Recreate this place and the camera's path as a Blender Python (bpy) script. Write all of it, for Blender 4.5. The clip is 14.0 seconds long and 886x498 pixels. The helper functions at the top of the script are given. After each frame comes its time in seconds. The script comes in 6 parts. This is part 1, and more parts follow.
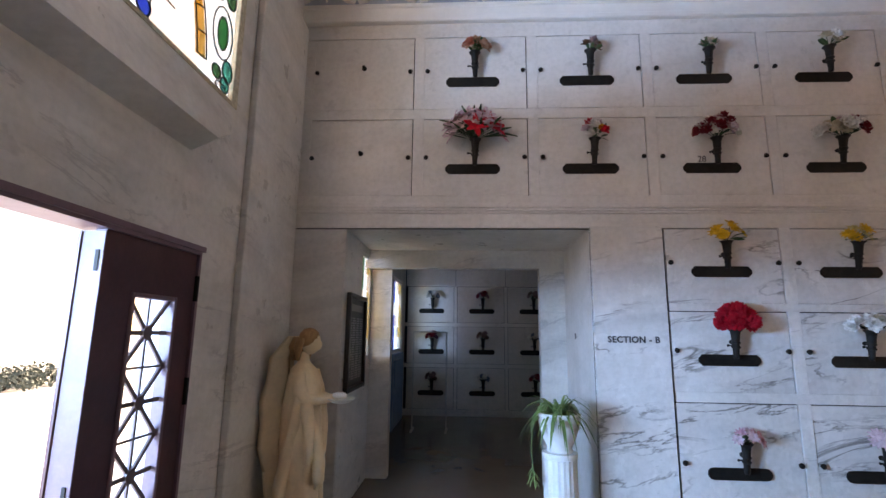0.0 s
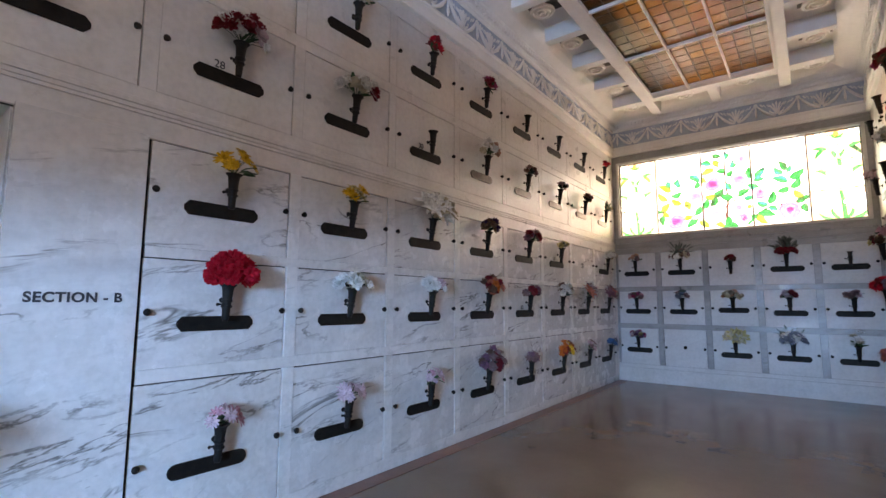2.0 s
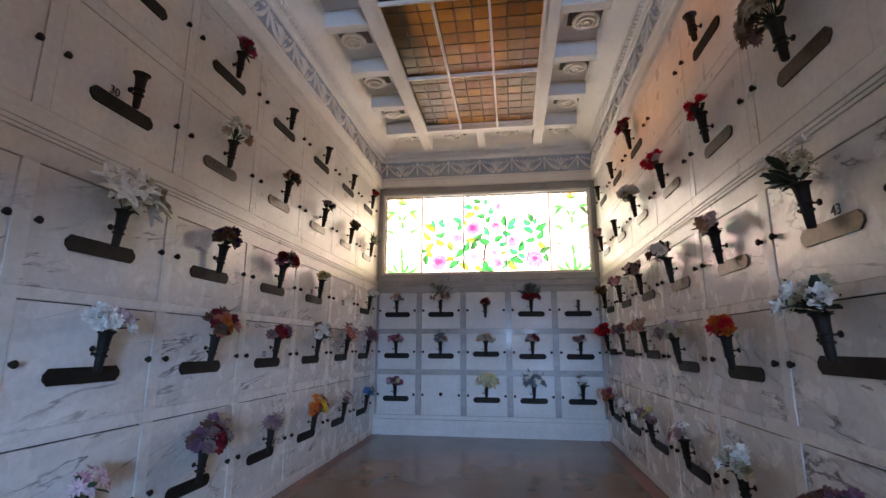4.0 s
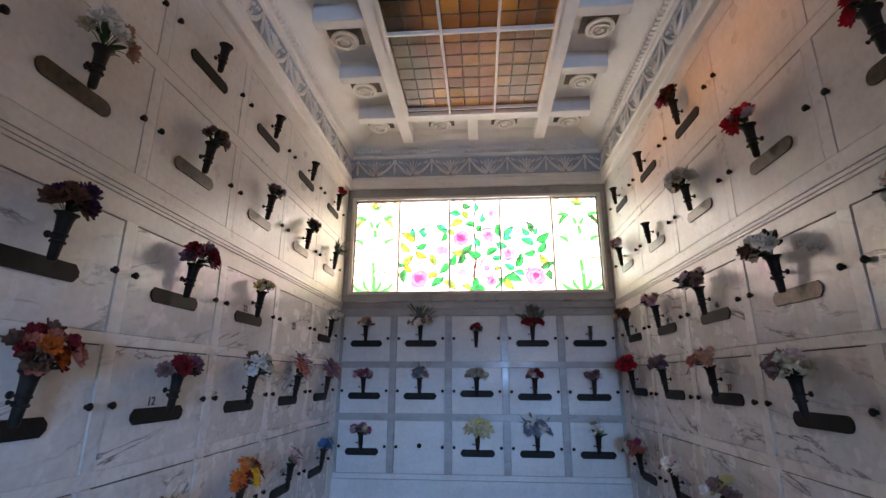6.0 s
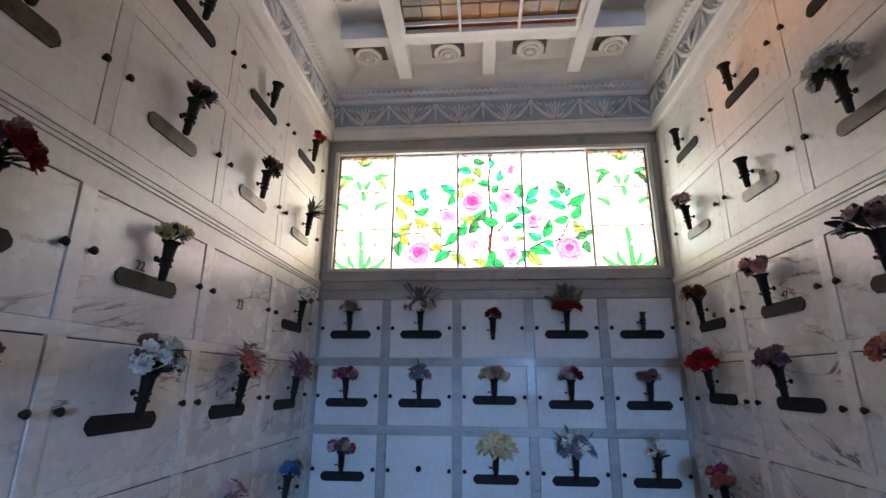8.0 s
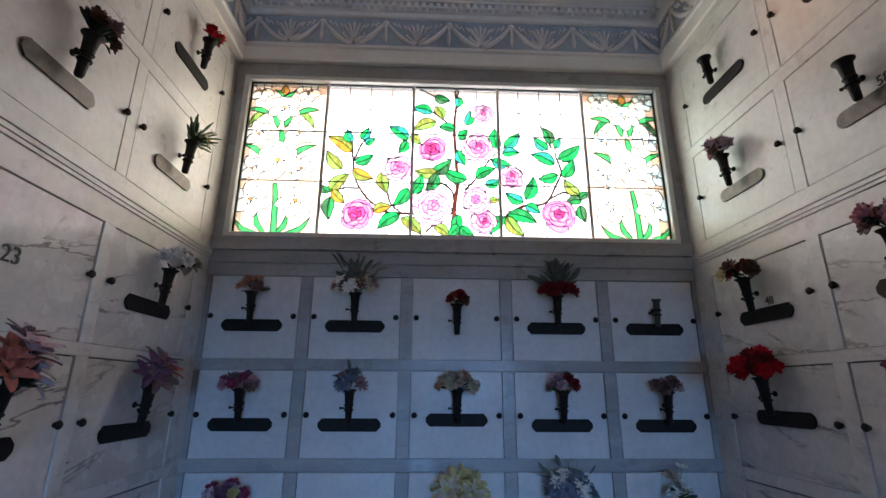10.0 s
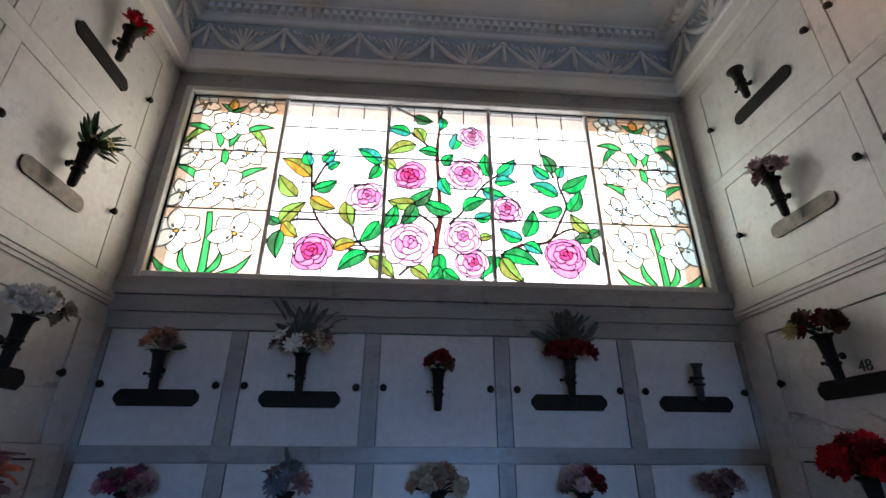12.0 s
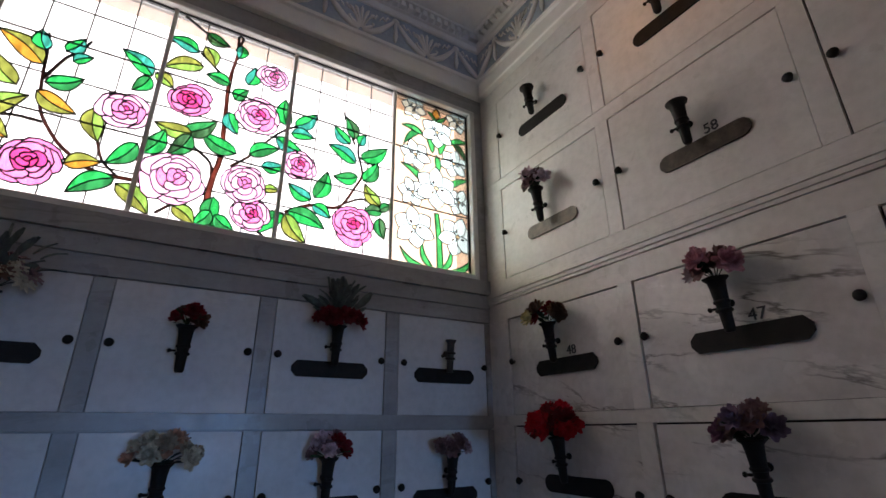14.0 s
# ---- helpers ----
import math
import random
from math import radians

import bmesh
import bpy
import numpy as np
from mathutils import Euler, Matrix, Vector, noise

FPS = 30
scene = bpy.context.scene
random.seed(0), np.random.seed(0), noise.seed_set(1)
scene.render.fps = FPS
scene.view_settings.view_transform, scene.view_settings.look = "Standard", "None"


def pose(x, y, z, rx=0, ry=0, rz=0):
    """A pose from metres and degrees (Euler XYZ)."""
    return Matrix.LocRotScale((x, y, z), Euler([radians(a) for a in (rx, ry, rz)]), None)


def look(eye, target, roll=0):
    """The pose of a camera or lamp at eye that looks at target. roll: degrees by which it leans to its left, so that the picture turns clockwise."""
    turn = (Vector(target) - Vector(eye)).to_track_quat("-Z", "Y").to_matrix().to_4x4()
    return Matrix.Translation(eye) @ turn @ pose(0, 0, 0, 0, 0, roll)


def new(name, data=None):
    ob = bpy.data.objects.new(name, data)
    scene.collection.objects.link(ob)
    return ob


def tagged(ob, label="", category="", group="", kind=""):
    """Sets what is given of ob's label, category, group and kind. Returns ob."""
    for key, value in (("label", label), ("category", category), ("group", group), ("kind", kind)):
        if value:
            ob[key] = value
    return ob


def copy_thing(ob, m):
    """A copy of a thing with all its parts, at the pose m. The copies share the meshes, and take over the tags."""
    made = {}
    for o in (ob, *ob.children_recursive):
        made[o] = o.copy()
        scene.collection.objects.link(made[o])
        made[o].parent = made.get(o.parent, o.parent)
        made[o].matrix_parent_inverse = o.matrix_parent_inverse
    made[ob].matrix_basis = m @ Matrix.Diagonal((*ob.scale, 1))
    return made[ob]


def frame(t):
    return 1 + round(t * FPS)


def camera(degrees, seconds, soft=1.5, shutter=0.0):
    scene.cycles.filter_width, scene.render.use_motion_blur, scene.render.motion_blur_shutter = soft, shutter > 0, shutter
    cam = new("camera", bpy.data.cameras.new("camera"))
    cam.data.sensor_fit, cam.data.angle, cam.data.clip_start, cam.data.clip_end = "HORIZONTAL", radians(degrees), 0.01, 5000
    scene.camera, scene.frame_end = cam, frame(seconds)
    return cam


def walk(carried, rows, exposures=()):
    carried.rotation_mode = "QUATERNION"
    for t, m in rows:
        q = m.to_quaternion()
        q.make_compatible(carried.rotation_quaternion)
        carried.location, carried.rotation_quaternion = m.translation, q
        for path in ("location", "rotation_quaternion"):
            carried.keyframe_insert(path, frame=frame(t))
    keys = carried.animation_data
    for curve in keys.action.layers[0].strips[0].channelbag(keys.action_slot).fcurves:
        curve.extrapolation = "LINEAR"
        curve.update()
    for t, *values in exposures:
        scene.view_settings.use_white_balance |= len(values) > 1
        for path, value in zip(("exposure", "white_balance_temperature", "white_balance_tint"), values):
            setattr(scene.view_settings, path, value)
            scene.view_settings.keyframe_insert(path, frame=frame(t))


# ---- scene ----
from mathutils.geometry import delaunay_2d_cdt

cam = camera(86.1, 14.0)
PATH = [
    (0, (-0.052, -0.195, 1.448), (-0.152, 1.771, 1.801), 0.7),
    (0.5, (-0.043, 0.114, 1.435), (0.279, 2.06, 1.764), 0.5),
    (1, (0.089, 0.314, 1.418), (0.868, 2.132, 1.711), 0.3),
    (1.5, (0.363, 0.542, 1.409), (1.583, 2.107, 1.664), 0.2),
    (2, (0.507, 0.783, 1.4), (2.079, 1.998, 1.627), 0.2),
    (2.5, (0.724, 0.946, 1.4), (2.549, 1.737, 1.604), 0.0),
    (3, (1.073, 1.094, 1.448), (2.982, 1.644, 1.678), -0.0),
    (3.5, (1.323, 1.297, 1.45), (3.258, 1.689, 1.773), 0.1),
    (4, (1.63, 1.387, 1.439), (3.57, 1.663, 1.837), 0.2),
    (4.2, (1.775, 1.406, 1.448), (3.71, 1.678, 1.871), 0.2),
    (6.5, (3.523, 1.787, 1.487), (5.445, 1.927, 2.025), 0.3),
    (7, (3.941, 1.776, 1.476), (5.862, 1.927, 2.015), 0.3),
    (7.5, (4.311, 1.866, 1.472), (6.229, 2.024, 2.015), 0.4),
    (8, (4.647, 1.937, 1.478), (6.567, 2.089, 2.016), 0.4),
    (8.2, (4.807, 1.925, 1.468), (6.728, 2.07, 2.006), 0.4),
    (10.3, (6.281, 2.075, 1.534), (8.187, 1.949, 2.129), 0.3),
    (10.5, (6.387, 2.083, 1.565), (8.281, 1.925, 2.186), 0.2),
    (11, (6.64, 2.036, 1.615), (8.496, 1.832, 2.333), 0.3),
    (11.5, (6.868, 1.986, 1.65), (8.696, 1.813, 2.442), 0.3),
    (12, (6.912, 1.989, 1.648), (8.733, 1.849, 2.464), 0.2),
    (12.5, (6.924, 2.008, 1.639), (8.744, 1.906, 2.461), 0.1),
    (13, (6.938, 1.98, 1.637), (8.763, 1.791, 2.432), 0.0),
    (13.5, (6.961, 1.926, 1.627), (8.762, 1.476, 2.372), -0.2),
    (14, (6.997, 1.922, 1.629), (8.595, 0.955, 2.343), -0.5),
]
EXPOSURES = [(0.0, 2.78, 9900, 23), (1.8, 2.75, 9250, 21), (3.0, 2.59, 8900, 21), (4.2, 2.5, 8600, 20), (6.5, 2.45, 7600, 18), (8.2, 2.36, 7050, 15), (10.3, 1.95, 6700, 12), (11.5, 1.64, 6600, 12), (14.0, 1.56, 7000, 17)]
walk(cam, [(t, look(eye, target, roll)) for t, eye, target, roll in PATH], EXPOSURES)

# ---- plan ----
NY, SY, EX, WX = 3.70, -0.088, 9.685, -1.51
CY = 1.806
LOBBY_S = -3.2
SKY_W, SKY_E, SKY_Z = 1.5, 8.56, 4.76
COL, PW = 1.0, 0.91
COL0 = 1.565
ROWS = {"t": (3.40, 4.09), "u": (2.61, 3.30), "a": (1.715, 2.32), "b": (1.03, 1.645), "c": (0.10, 0.945)}
SCREW = {"t": 3.755, "u": 2.945, "a": 2.04, "b": 1.345, "c": 0.515}

# ---- light ----
world = bpy.data.worlds.new("sky")
scene.world = world
world.use_nodes = True
wn = world.node_tree.nodes
sky = wn.new("ShaderNodeTexSky")
sky.sky_type, sky.sun_disc = "NISHITA", False
sky.sun_elevation, sky.sun_rotation = radians(29), radians(0)
wn["Background"].inputs["Strength"].default_value = 0.08
world.node_tree.links.new(sky.outputs[0], wn["Background"].inputs["Color"])


def area(name, m, sx, sy, power, colour):
    d = bpy.data.lights.new(name, "AREA")
    d.shape, d.size, d.size_y, d.energy, d.color = "RECTANGLE", sx, sy, power, colour
    ob = new(name, d)
    ob.matrix_world = m
    return ob


sun_d = bpy.data.lights.new("sun", "SUN")
sun_d.energy, sun_d.angle, sun_d.color = 5.0, radians(12), (1.0, 0.95, 0.88)
new("sun", sun_d).matrix_world = look((0, 20, 11.1), (0, 0, 0))
area("window_daylight", look((9.81, CY, 3.21), (0, CY, 3.21)), 3.6, 1.16, 12, (1.0, 0.94, 0.87))
area("doorway_daylight", look((-6.0, -1.3, 1.9), (2.0, 1.6, 1.6)), 7.2, 0.8, 770, (0.17, 0.45, 1.0))
area("lobby_window_daylight", look((-1.72, 1.2, 3.5), (3, 1.2, 3.1)), 2.3, 1.2, 4.5, (1.0, 0.88, 0.77))
area("corridor_window_daylight", look((-1.35, 7.75, 1.75), (2, 7.4, 1.0)), 0.9, 1.0, 2.2, (0.10, 0.40, 1.0))


# ---- materials ----
def shader(name):
    m = bpy.data.materials.new(name)
    m.use_nodes = True
    nt = m.node_tree
    b = nt.nodes["Principled BSDF"]
    return m, nt, b


def link(nt, a, b):
    nt.links.new(a, b)


def coords(nt, scale=1.0, seed=0.0, spread=False, stretch=(1, 1, 1)):
    """World-sized coordinates; spread shifts them for each object."""
    geo = nt.nodes.new("ShaderNodeNewGeometry")
    mp = nt.nodes.new("ShaderNodeMapping")
    mp.inputs["Scale"].default_value = [scale * c for c in stretch]
    mp.inputs["Location"].default_value = (seed, seed * 0.7, seed * 1.3)
    if spread:
        info = nt.nodes.new("ShaderNodeObjectInfo")
        mul = nt.nodes.new("ShaderNodeVectorMath")
        mul.operation = "MULTIPLY_ADD"
        comb = nt.nodes.new("ShaderNodeCombineXYZ")
        for k in range(3):
            link(nt, info.outputs["Random"], comb.inputs[k])
        mul.inputs[1].default_value = (37.0, 53.0, 71.0)
        link(nt, comb.outputs[0], mul.inputs[0])
        link(nt, geo.outputs["Position"], mul.inputs[2])
        link(nt, mul.outputs[0], mp.inputs["Vector"])
    else:
        link(nt, geo.outputs["Position"], mp.inputs["Vector"])
    return mp.outputs[0]


def noise_tex(nt, vec, scale, detail=6.0, rough=0.55, distort=0.0):
    n = nt.nodes.new("ShaderNodeTexNoise")
    n.inputs["Scale"].default_value, n.inputs["Detail"].default_value = scale, detail
    n.inputs["Roughness"].default_value, n.inputs["Distortion"].default_value = rough, distort
    link(nt, vec, n.inputs["Vector"])
    return n.outputs["Fac"]


def ramp(nt, fac, stops):
    r = nt.nodes.new("ShaderNodeValToRGB")
    while len(r.color_ramp.elements) < len(stops):
        r.color_ramp.elements.new(0.5)
    for e, (p, c) in zip(r.color_ramp.elements, stops):
        e.position, e.color = p, (*c, 1) if len(c) == 3 else c
    link(nt, fac, r.inputs["Fac"])
    return r.outputs["Color"]


def mix(nt, fac, a, b, kind="MIX"):
    n = nt.nodes.new("ShaderNodeMix")
    n.data_type, n.blend_type = "RGBA", kind
    if isinstance(fac, float):
        n.inputs[0].default_value = fac
    else:
        link(nt, fac, n.inputs[0])
    for v, k in ((a, 6), (b, 7)):
        if isinstance(v, tuple):
            n.inputs[k].default_value = (*v, 1)
        else:
            link(nt, v, n.inputs[k])
    return n.outputs[2]


def bump(nt, bsdf, height, strength, dist=0.01):
    b = nt.nodes.new("ShaderNodeBump")
    b.inputs["Strength"].default_value, b.inputs["Distance"].default_value = strength, dist
    link(nt, height, b.inputs["Height"])
    link(nt, b.outputs[0], bsdf.inputs["Normal"])


def marble(name, base, dark, vein, vein_amount, rough, spread=True):
    """Polished marble: cloudy ground, thin broken veins, scuffed gloss."""
    m, nt, b = shader(name)
    v = coords(nt, 1.0, 3.1, spread)
    turn = nt.nodes.new("ShaderNodeVectorRotate")
    turn.rotation_type = "EULER_XYZ"
    turn.inputs["Rotation"].default_value = (radians(7), radians(11), 0)
    link(nt, v, turn.inputs["Vector"])
    squeeze = nt.nodes.new("ShaderNodeMapping")
    squeeze.inputs["Scale"].default_value = (0.55, 0.55, 2.3)
    link(nt, turn.outputs[0], squeeze.inputs["Vector"])
    v = squeeze.outputs[0]
    cloud = noise_tex(nt, v, 1.9, 7, 0.6, 0.5)
    col = ramp(nt, cloud, [(0.3, dark), (0.62, base)])
    w = noise_tex(nt, v, 1.7, 6, 0.6, 0.5)
    edge = nt.nodes.new("ShaderNodeMath")
    edge.operation = "SUBTRACT"
    link(nt, w, edge.inputs[0])
    edge.inputs[1].default_value = 0.5
    ab = nt.nodes.new("ShaderNodeMath")
    ab.operation = "ABSOLUTE"
    link(nt, edge.outputs[0], ab.inputs[0])
    line = ramp(nt, ab.outputs[0], [(0.0, (1, 1, 1)), (0.006, (0.75, 0.75, 0.75)), (0.02, (0, 0, 0))])
    gate = ramp(nt, noise_tex(nt, v, 2.0, 3), [(0.47, (0, 0, 0)), (0.62, (1, 1, 1))])
    amt = mix(nt, 1.0, line, gate, "MULTIPLY")
    amt = mix(nt, 1.0, amt, (vein_amount,) * 3, "MULTIPLY")
    col = mix(nt, amt, col, vein)
    spk = ramp(nt, noise_tex(nt, coords(nt, 1.0, 9.0, spread), 26, 4), [(0.3, (0.9, 0.9, 0.9)), (0.6, (1, 1, 1))])
    col = mix(nt, 1.0, col, spk, "MULTIPLY")
    grime = ramp(nt, noise_tex(nt, coords(nt, 1.0, 5.0, False, (1, 1, 0.35)), 2.4, 6, 0.65), [(0.34, (0.84, 0.82, 0.79)), (0.6, (1, 1, 1))])
    col = mix(nt, 0.6, col, mix(nt, 1.0, col, grime, "MULTIPLY"))
    link(nt, col, b.inputs["Base Color"])
    rr = ramp(nt, noise_tex(nt, coords(nt, 1.0, 1.0), 5, 5), [(0.3, (rough * 0.7,) * 3), (0.7, (rough * 1.35,) * 3)])
    link(nt, rr, b.inputs["Roughness"])
    bump(nt, b, noise_tex(nt, coords(nt), 9, 3), 0.08, 0.01)
    return m


def plain(name, colour, rough=0.6, metal=0.0, var=0.18, scale=8.0, bumps=0.15, spread=False, spec=0.5, sheen=0.0):
    m, nt, b = shader(name)
    v = coords(nt, 1.0, 2.0, spread)
    lo = tuple(c * (1 - var) for c in colour)
    hi = tuple(min(1, c * (1 + var * 0.6)) for c in colour)
    col = ramp(nt, noise_tex(nt, v, scale, 6), [(0.3, lo), (0.7, hi)])
    fine = ramp(nt, noise_tex(nt, v, scale * 7, 4), [(0.3, (1 - var * 0.6,) * 3), (0.65, (1, 1, 1))])
    link(nt, mix(nt, 1.0, col, fine, "MULTIPLY"), b.inputs["Base Color"])
    b.inputs["Roughness"].default_value, b.inputs["Metallic"].default_value = rough, metal
    b.inputs["Specular IOR Level"].default_value = spec
    if bumps:
        bump(nt, b, noise_tex(nt, v, scale * 4, 5), bumps, 0.006)
    return m


def stained(name, tint, streak=0.25, milk=0.12):
    """Coloured glass that lets light through, streaky, with a slight milkiness and gloss."""
    m = bpy.data.materials.new(name)
    m.use_nodes = True
    nt = m.node_tree
    nt.nodes.clear()
    out = nt.nodes.new("ShaderNodeOutputMaterial")
    tr = nt.nodes.new("ShaderNodeBsdfTransparent")
    tl = nt.nodes.new("ShaderNodeBsdfTranslucent")
    gl = nt.nodes.new("ShaderNodeBsdfGlossy")
    gl.inputs["Roughness"].default_value = 0.2
    v = coords(nt, 1.0, 4.0, True, (1, 1.6, 0.5))
    f = noise_tex(nt, v, 14, 4, 0.6, 1.0)
    c = ramp(nt, f, [(0.32, tuple(x * (1 - streak) for x in tint)), (0.66, tuple(min(1, x * (1 + streak)) for x in tint))])
    link(nt, c, tr.inputs["Color"])
    link(nt, c, tl.inputs["Color"])
    a = nt.nodes.new("ShaderNodeMixShader")
    a.inputs[0].default_value = milk
    link(nt, tr.outputs[0], a.inputs[1])
    link(nt, tl.outputs[0], a.inputs[2])
    d = nt.nodes.new("ShaderNodeMixShader")
    d.inputs[0].default_value = 0.04
    link(nt, a.outputs[0], d.inputs[1])
    link(nt, gl.outputs[0], d.inputs[2])
    link(nt, d.outputs[0], out.inputs["Surface"])
    return m


M = {}
M["slab"] = marble("polished_marble", (0.72, 0.695, 0.665), (0.58, 0.56, 0.54), (0.16, 0.145, 0.135), 0.95, 0.24)
M["slab_up"] = marble("honed_marble", (0.67, 0.635, 0.60), (0.61, 0.58, 0.545), (0.38, 0.34, 0.31), 0.15, 0.34)
M["stile"] = marble("marble_strip", (0.73, 0.705, 0.67), (0.63, 0.61, 0.58), (0.25, 0.24, 0.23), 0.35, 0.3)
M["lobby"] = marble("grey_marble", (0.67, 0.645, 0.61), (0.50, 0.485, 0.46), (0.16, 0.15, 0.15), 0.35, 0.36, False)
M["east_slab"] = marble("white_marble", (0.63, 0.615, 0.60), (0.56, 0.55, 0.535), (0.4, 0.4, 0.4), 0.25, 0.42)
M["east_strip"] = marble("streaked_grey_marble", (0.36, 0.35, 0.34), (0.25, 0.245, 0.235), (0.18, 0.17, 0.16), 0.5, 0.34)
M["joint"] = plain("dark_joint", (0.03, 0.028, 0.026), 0.9)
M["plaster"] = plain("painted_plaster", (0.70, 0.665, 0.625), 0.7, var=0.1, scale=1.6, bumps=0.1)
M["beam"] = plain("cream_paint", (0.74, 0.70, 0.65), 0.6, var=0.08, scale=2.5, bumps=0.08)
M["frieze"] = plain("blue_grey_paint", (0.37, 0.41, 0.465), 0.75, var=0.2, scale=5, bumps=0.1)
M["bronze"] = plain("dark_bronze", (0.014, 0.0115, 0.010), 0.6, 0.0, 0.4, 20, 0.2, True, 0.2)
M["bronze_worn"] = plain("worn_bronze", (0.085, 0.07, 0.058), 0.36, 0.65, 0.45, 26, 0.2, True, 0.4)
M["letter"] = plain("raised_letters", (0.30, 0.28, 0.25), 0.45, 0.5)
M["vase_metal"] = plain("grey_metal", (0.07, 0.068, 0.066), 0.4, 0.6, 0.3, 18, 0.1, True)
M["ink"] = plain("dark_lettering", (0.035, 0.035, 0.04), 0.6)
M["door"] = plain("maroon_bronze_door", (0.085, 0.03, 0.032), 0.38, 0.2, 0.3, 5, 0.15)
M["grille"] = plain("grille_bronze", (0.14, 0.10, 0.105), 0.45, 0.3)
M["door_edge"] = plain("pale_door_edge", (0.17, 0.10, 0.125), 0.5)
M["statue"] = plain("aged_cream_plaster", (0.84, 0.66, 0.44), 0.6, var=0.14, scale=4, bumps=0.12)
M["pot"] = plain("white_glazed_pot", (0.72, 0.71, 0.68), 0.35, var=0.12, scale=9)
M["frame_white"] = plain("window_frame_paint", (0.62, 0.60, 0.57), 0.5, var=0.12)
M["lead"] = plain("lead_came", (0.02, 0.02, 0.022), 0.5, 0.5)
M["black"] = plain("black_wood", (0.018, 0.017, 0.016), 0.4)
M["paper"] = plain("faded_directory_paper", (0.36, 0.36, 0.36), 0.7, var=0.15, scale=12)
M["steel"] = plain("bright_metal_rod", (0.6, 0.6, 0.6), 0.3, 0.9)
# dark colour that stands in for the shade behind the ceiling medallions
M["soot"] = plain("shade_dark_plaster", (0.15, 0.132, 0.117), 0.9, var=0.5, scale=9)
M["soil"] = plain("soil", (0.04, 0.03, 0.02), 0.95)
M["asphalt"] = plain("dark_roofing", (0.06, 0.06, 0.06), 0.9, scale=20)
M["concrete"] = plain("pale_concrete", (0.48, 0.47, 0.45), 0.9, var=0.06, scale=3)
M["eave"] = plain("tan_eave_boards", (0.46, 0.25, 0.13), 0.7, var=0.3, scale=4)
M["blue_door"] = plain("blue_grey_door_paint", (0.14, 0.26, 0.42), 0.5)


def floor_material():
    m, nt, b = shader("brown_terrazzo")
    v = coords(nt)
    big = ramp(nt, noise_tex(nt, v, 1.1, 6, 0.6), [(0.3, (0.145, 0.098, 0.064)), (0.7, (0.195, 0.135, 0.092))])
    vo = nt.nodes.new("ShaderNodeTexVoronoi")
    vo.inputs["Scale"].default_value = 90
    link(nt, v, vo.inputs["Vector"])
    chips = ramp(nt, vo.outputs["Distance"], [(0.1, (1.06, 1.05, 1.03)), (0.5, (0.95, 0.95, 0.95))])
    link(nt, mix(nt, 1.0, big, chips, "MULTIPLY"), b.inputs["Base Color"])
    link(nt, ramp(nt, noise_tex(nt, v, 2.5, 6), [(0.3, (0.17,) * 3), (0.7, (0.25,) * 3)]), b.inputs["Roughness"])
    bump(nt, b, noise_tex(nt, v, 3, 3), 0.05, 0.01)
    return m


M["floor"] = floor_material()
M["border"] = plain("red_brown_border", (0.23, 0.095, 0.065), 0.3, var=0.25, scale=6)

PETAL = {"red": (0.62, 0.012, 0.03), "dred": (0.22, 0.012, 0.02), "white": (0.80, 0.78, 0.74), "cream": (0.56, 0.496, 0.368), "peach": (0.544, 0.288, 0.192),
         "pink": (0.592, 0.288, 0.336), "palepink": (0.624, 0.448, 0.48), "hotpink": (0.38, 0.05, 0.12), "mauve": (0.216, 0.096, 0.152), "purple": (0.13, 0.04, 0.13), "lilac": (0.192, 0.136, 0.208),
         "dpurple": (0.055, 0.02, 0.075), "yellow": (0.72, 0.42, 0.03), "paleyellow": (0.62, 0.52, 0.24), "orange": (0.60, 0.13, 0.02), "coral": (0.528, 0.16, 0.112), "blue": (0.05, 0.16, 0.36),
         "dusty": (0.272, 0.16, 0.16), "brown": (0.16, 0.08, 0.055), "slate": (0.16, 0.184, 0.24), "dried": (0.4, 0.328, 0.248)}
for k, c in PETAL.items():
    M["p_" + k] = plain("silk_" + k, c, 0.75, var=0.3, scale=30, bumps=0.0, spread=True, spec=0.2)
M["leaf"] = plain("silk_leaf", (0.035, 0.085, 0.03), 0.6, var=0.45, scale=25, bumps=0.0, spread=True, spec=0.3)
M["leaf_dark"] = plain("dark_silk_leaf", (0.02, 0.035, 0.022), 0.65, var=0.4, scale=25, bumps=0.0, spread=True, spec=0.25)
M["leaf_grey"] = plain("grey_silk_leaf", (0.13, 0.15, 0.13), 0.7, var=0.35, scale=25, bumps=0.0, spread=True, spec=0.2)
M["spider"] = plain("striped_spider_plant_leaf", (0.14, 0.24, 0.07), 0.5, var=0.5, scale=30, bumps=0.0, spread=True)

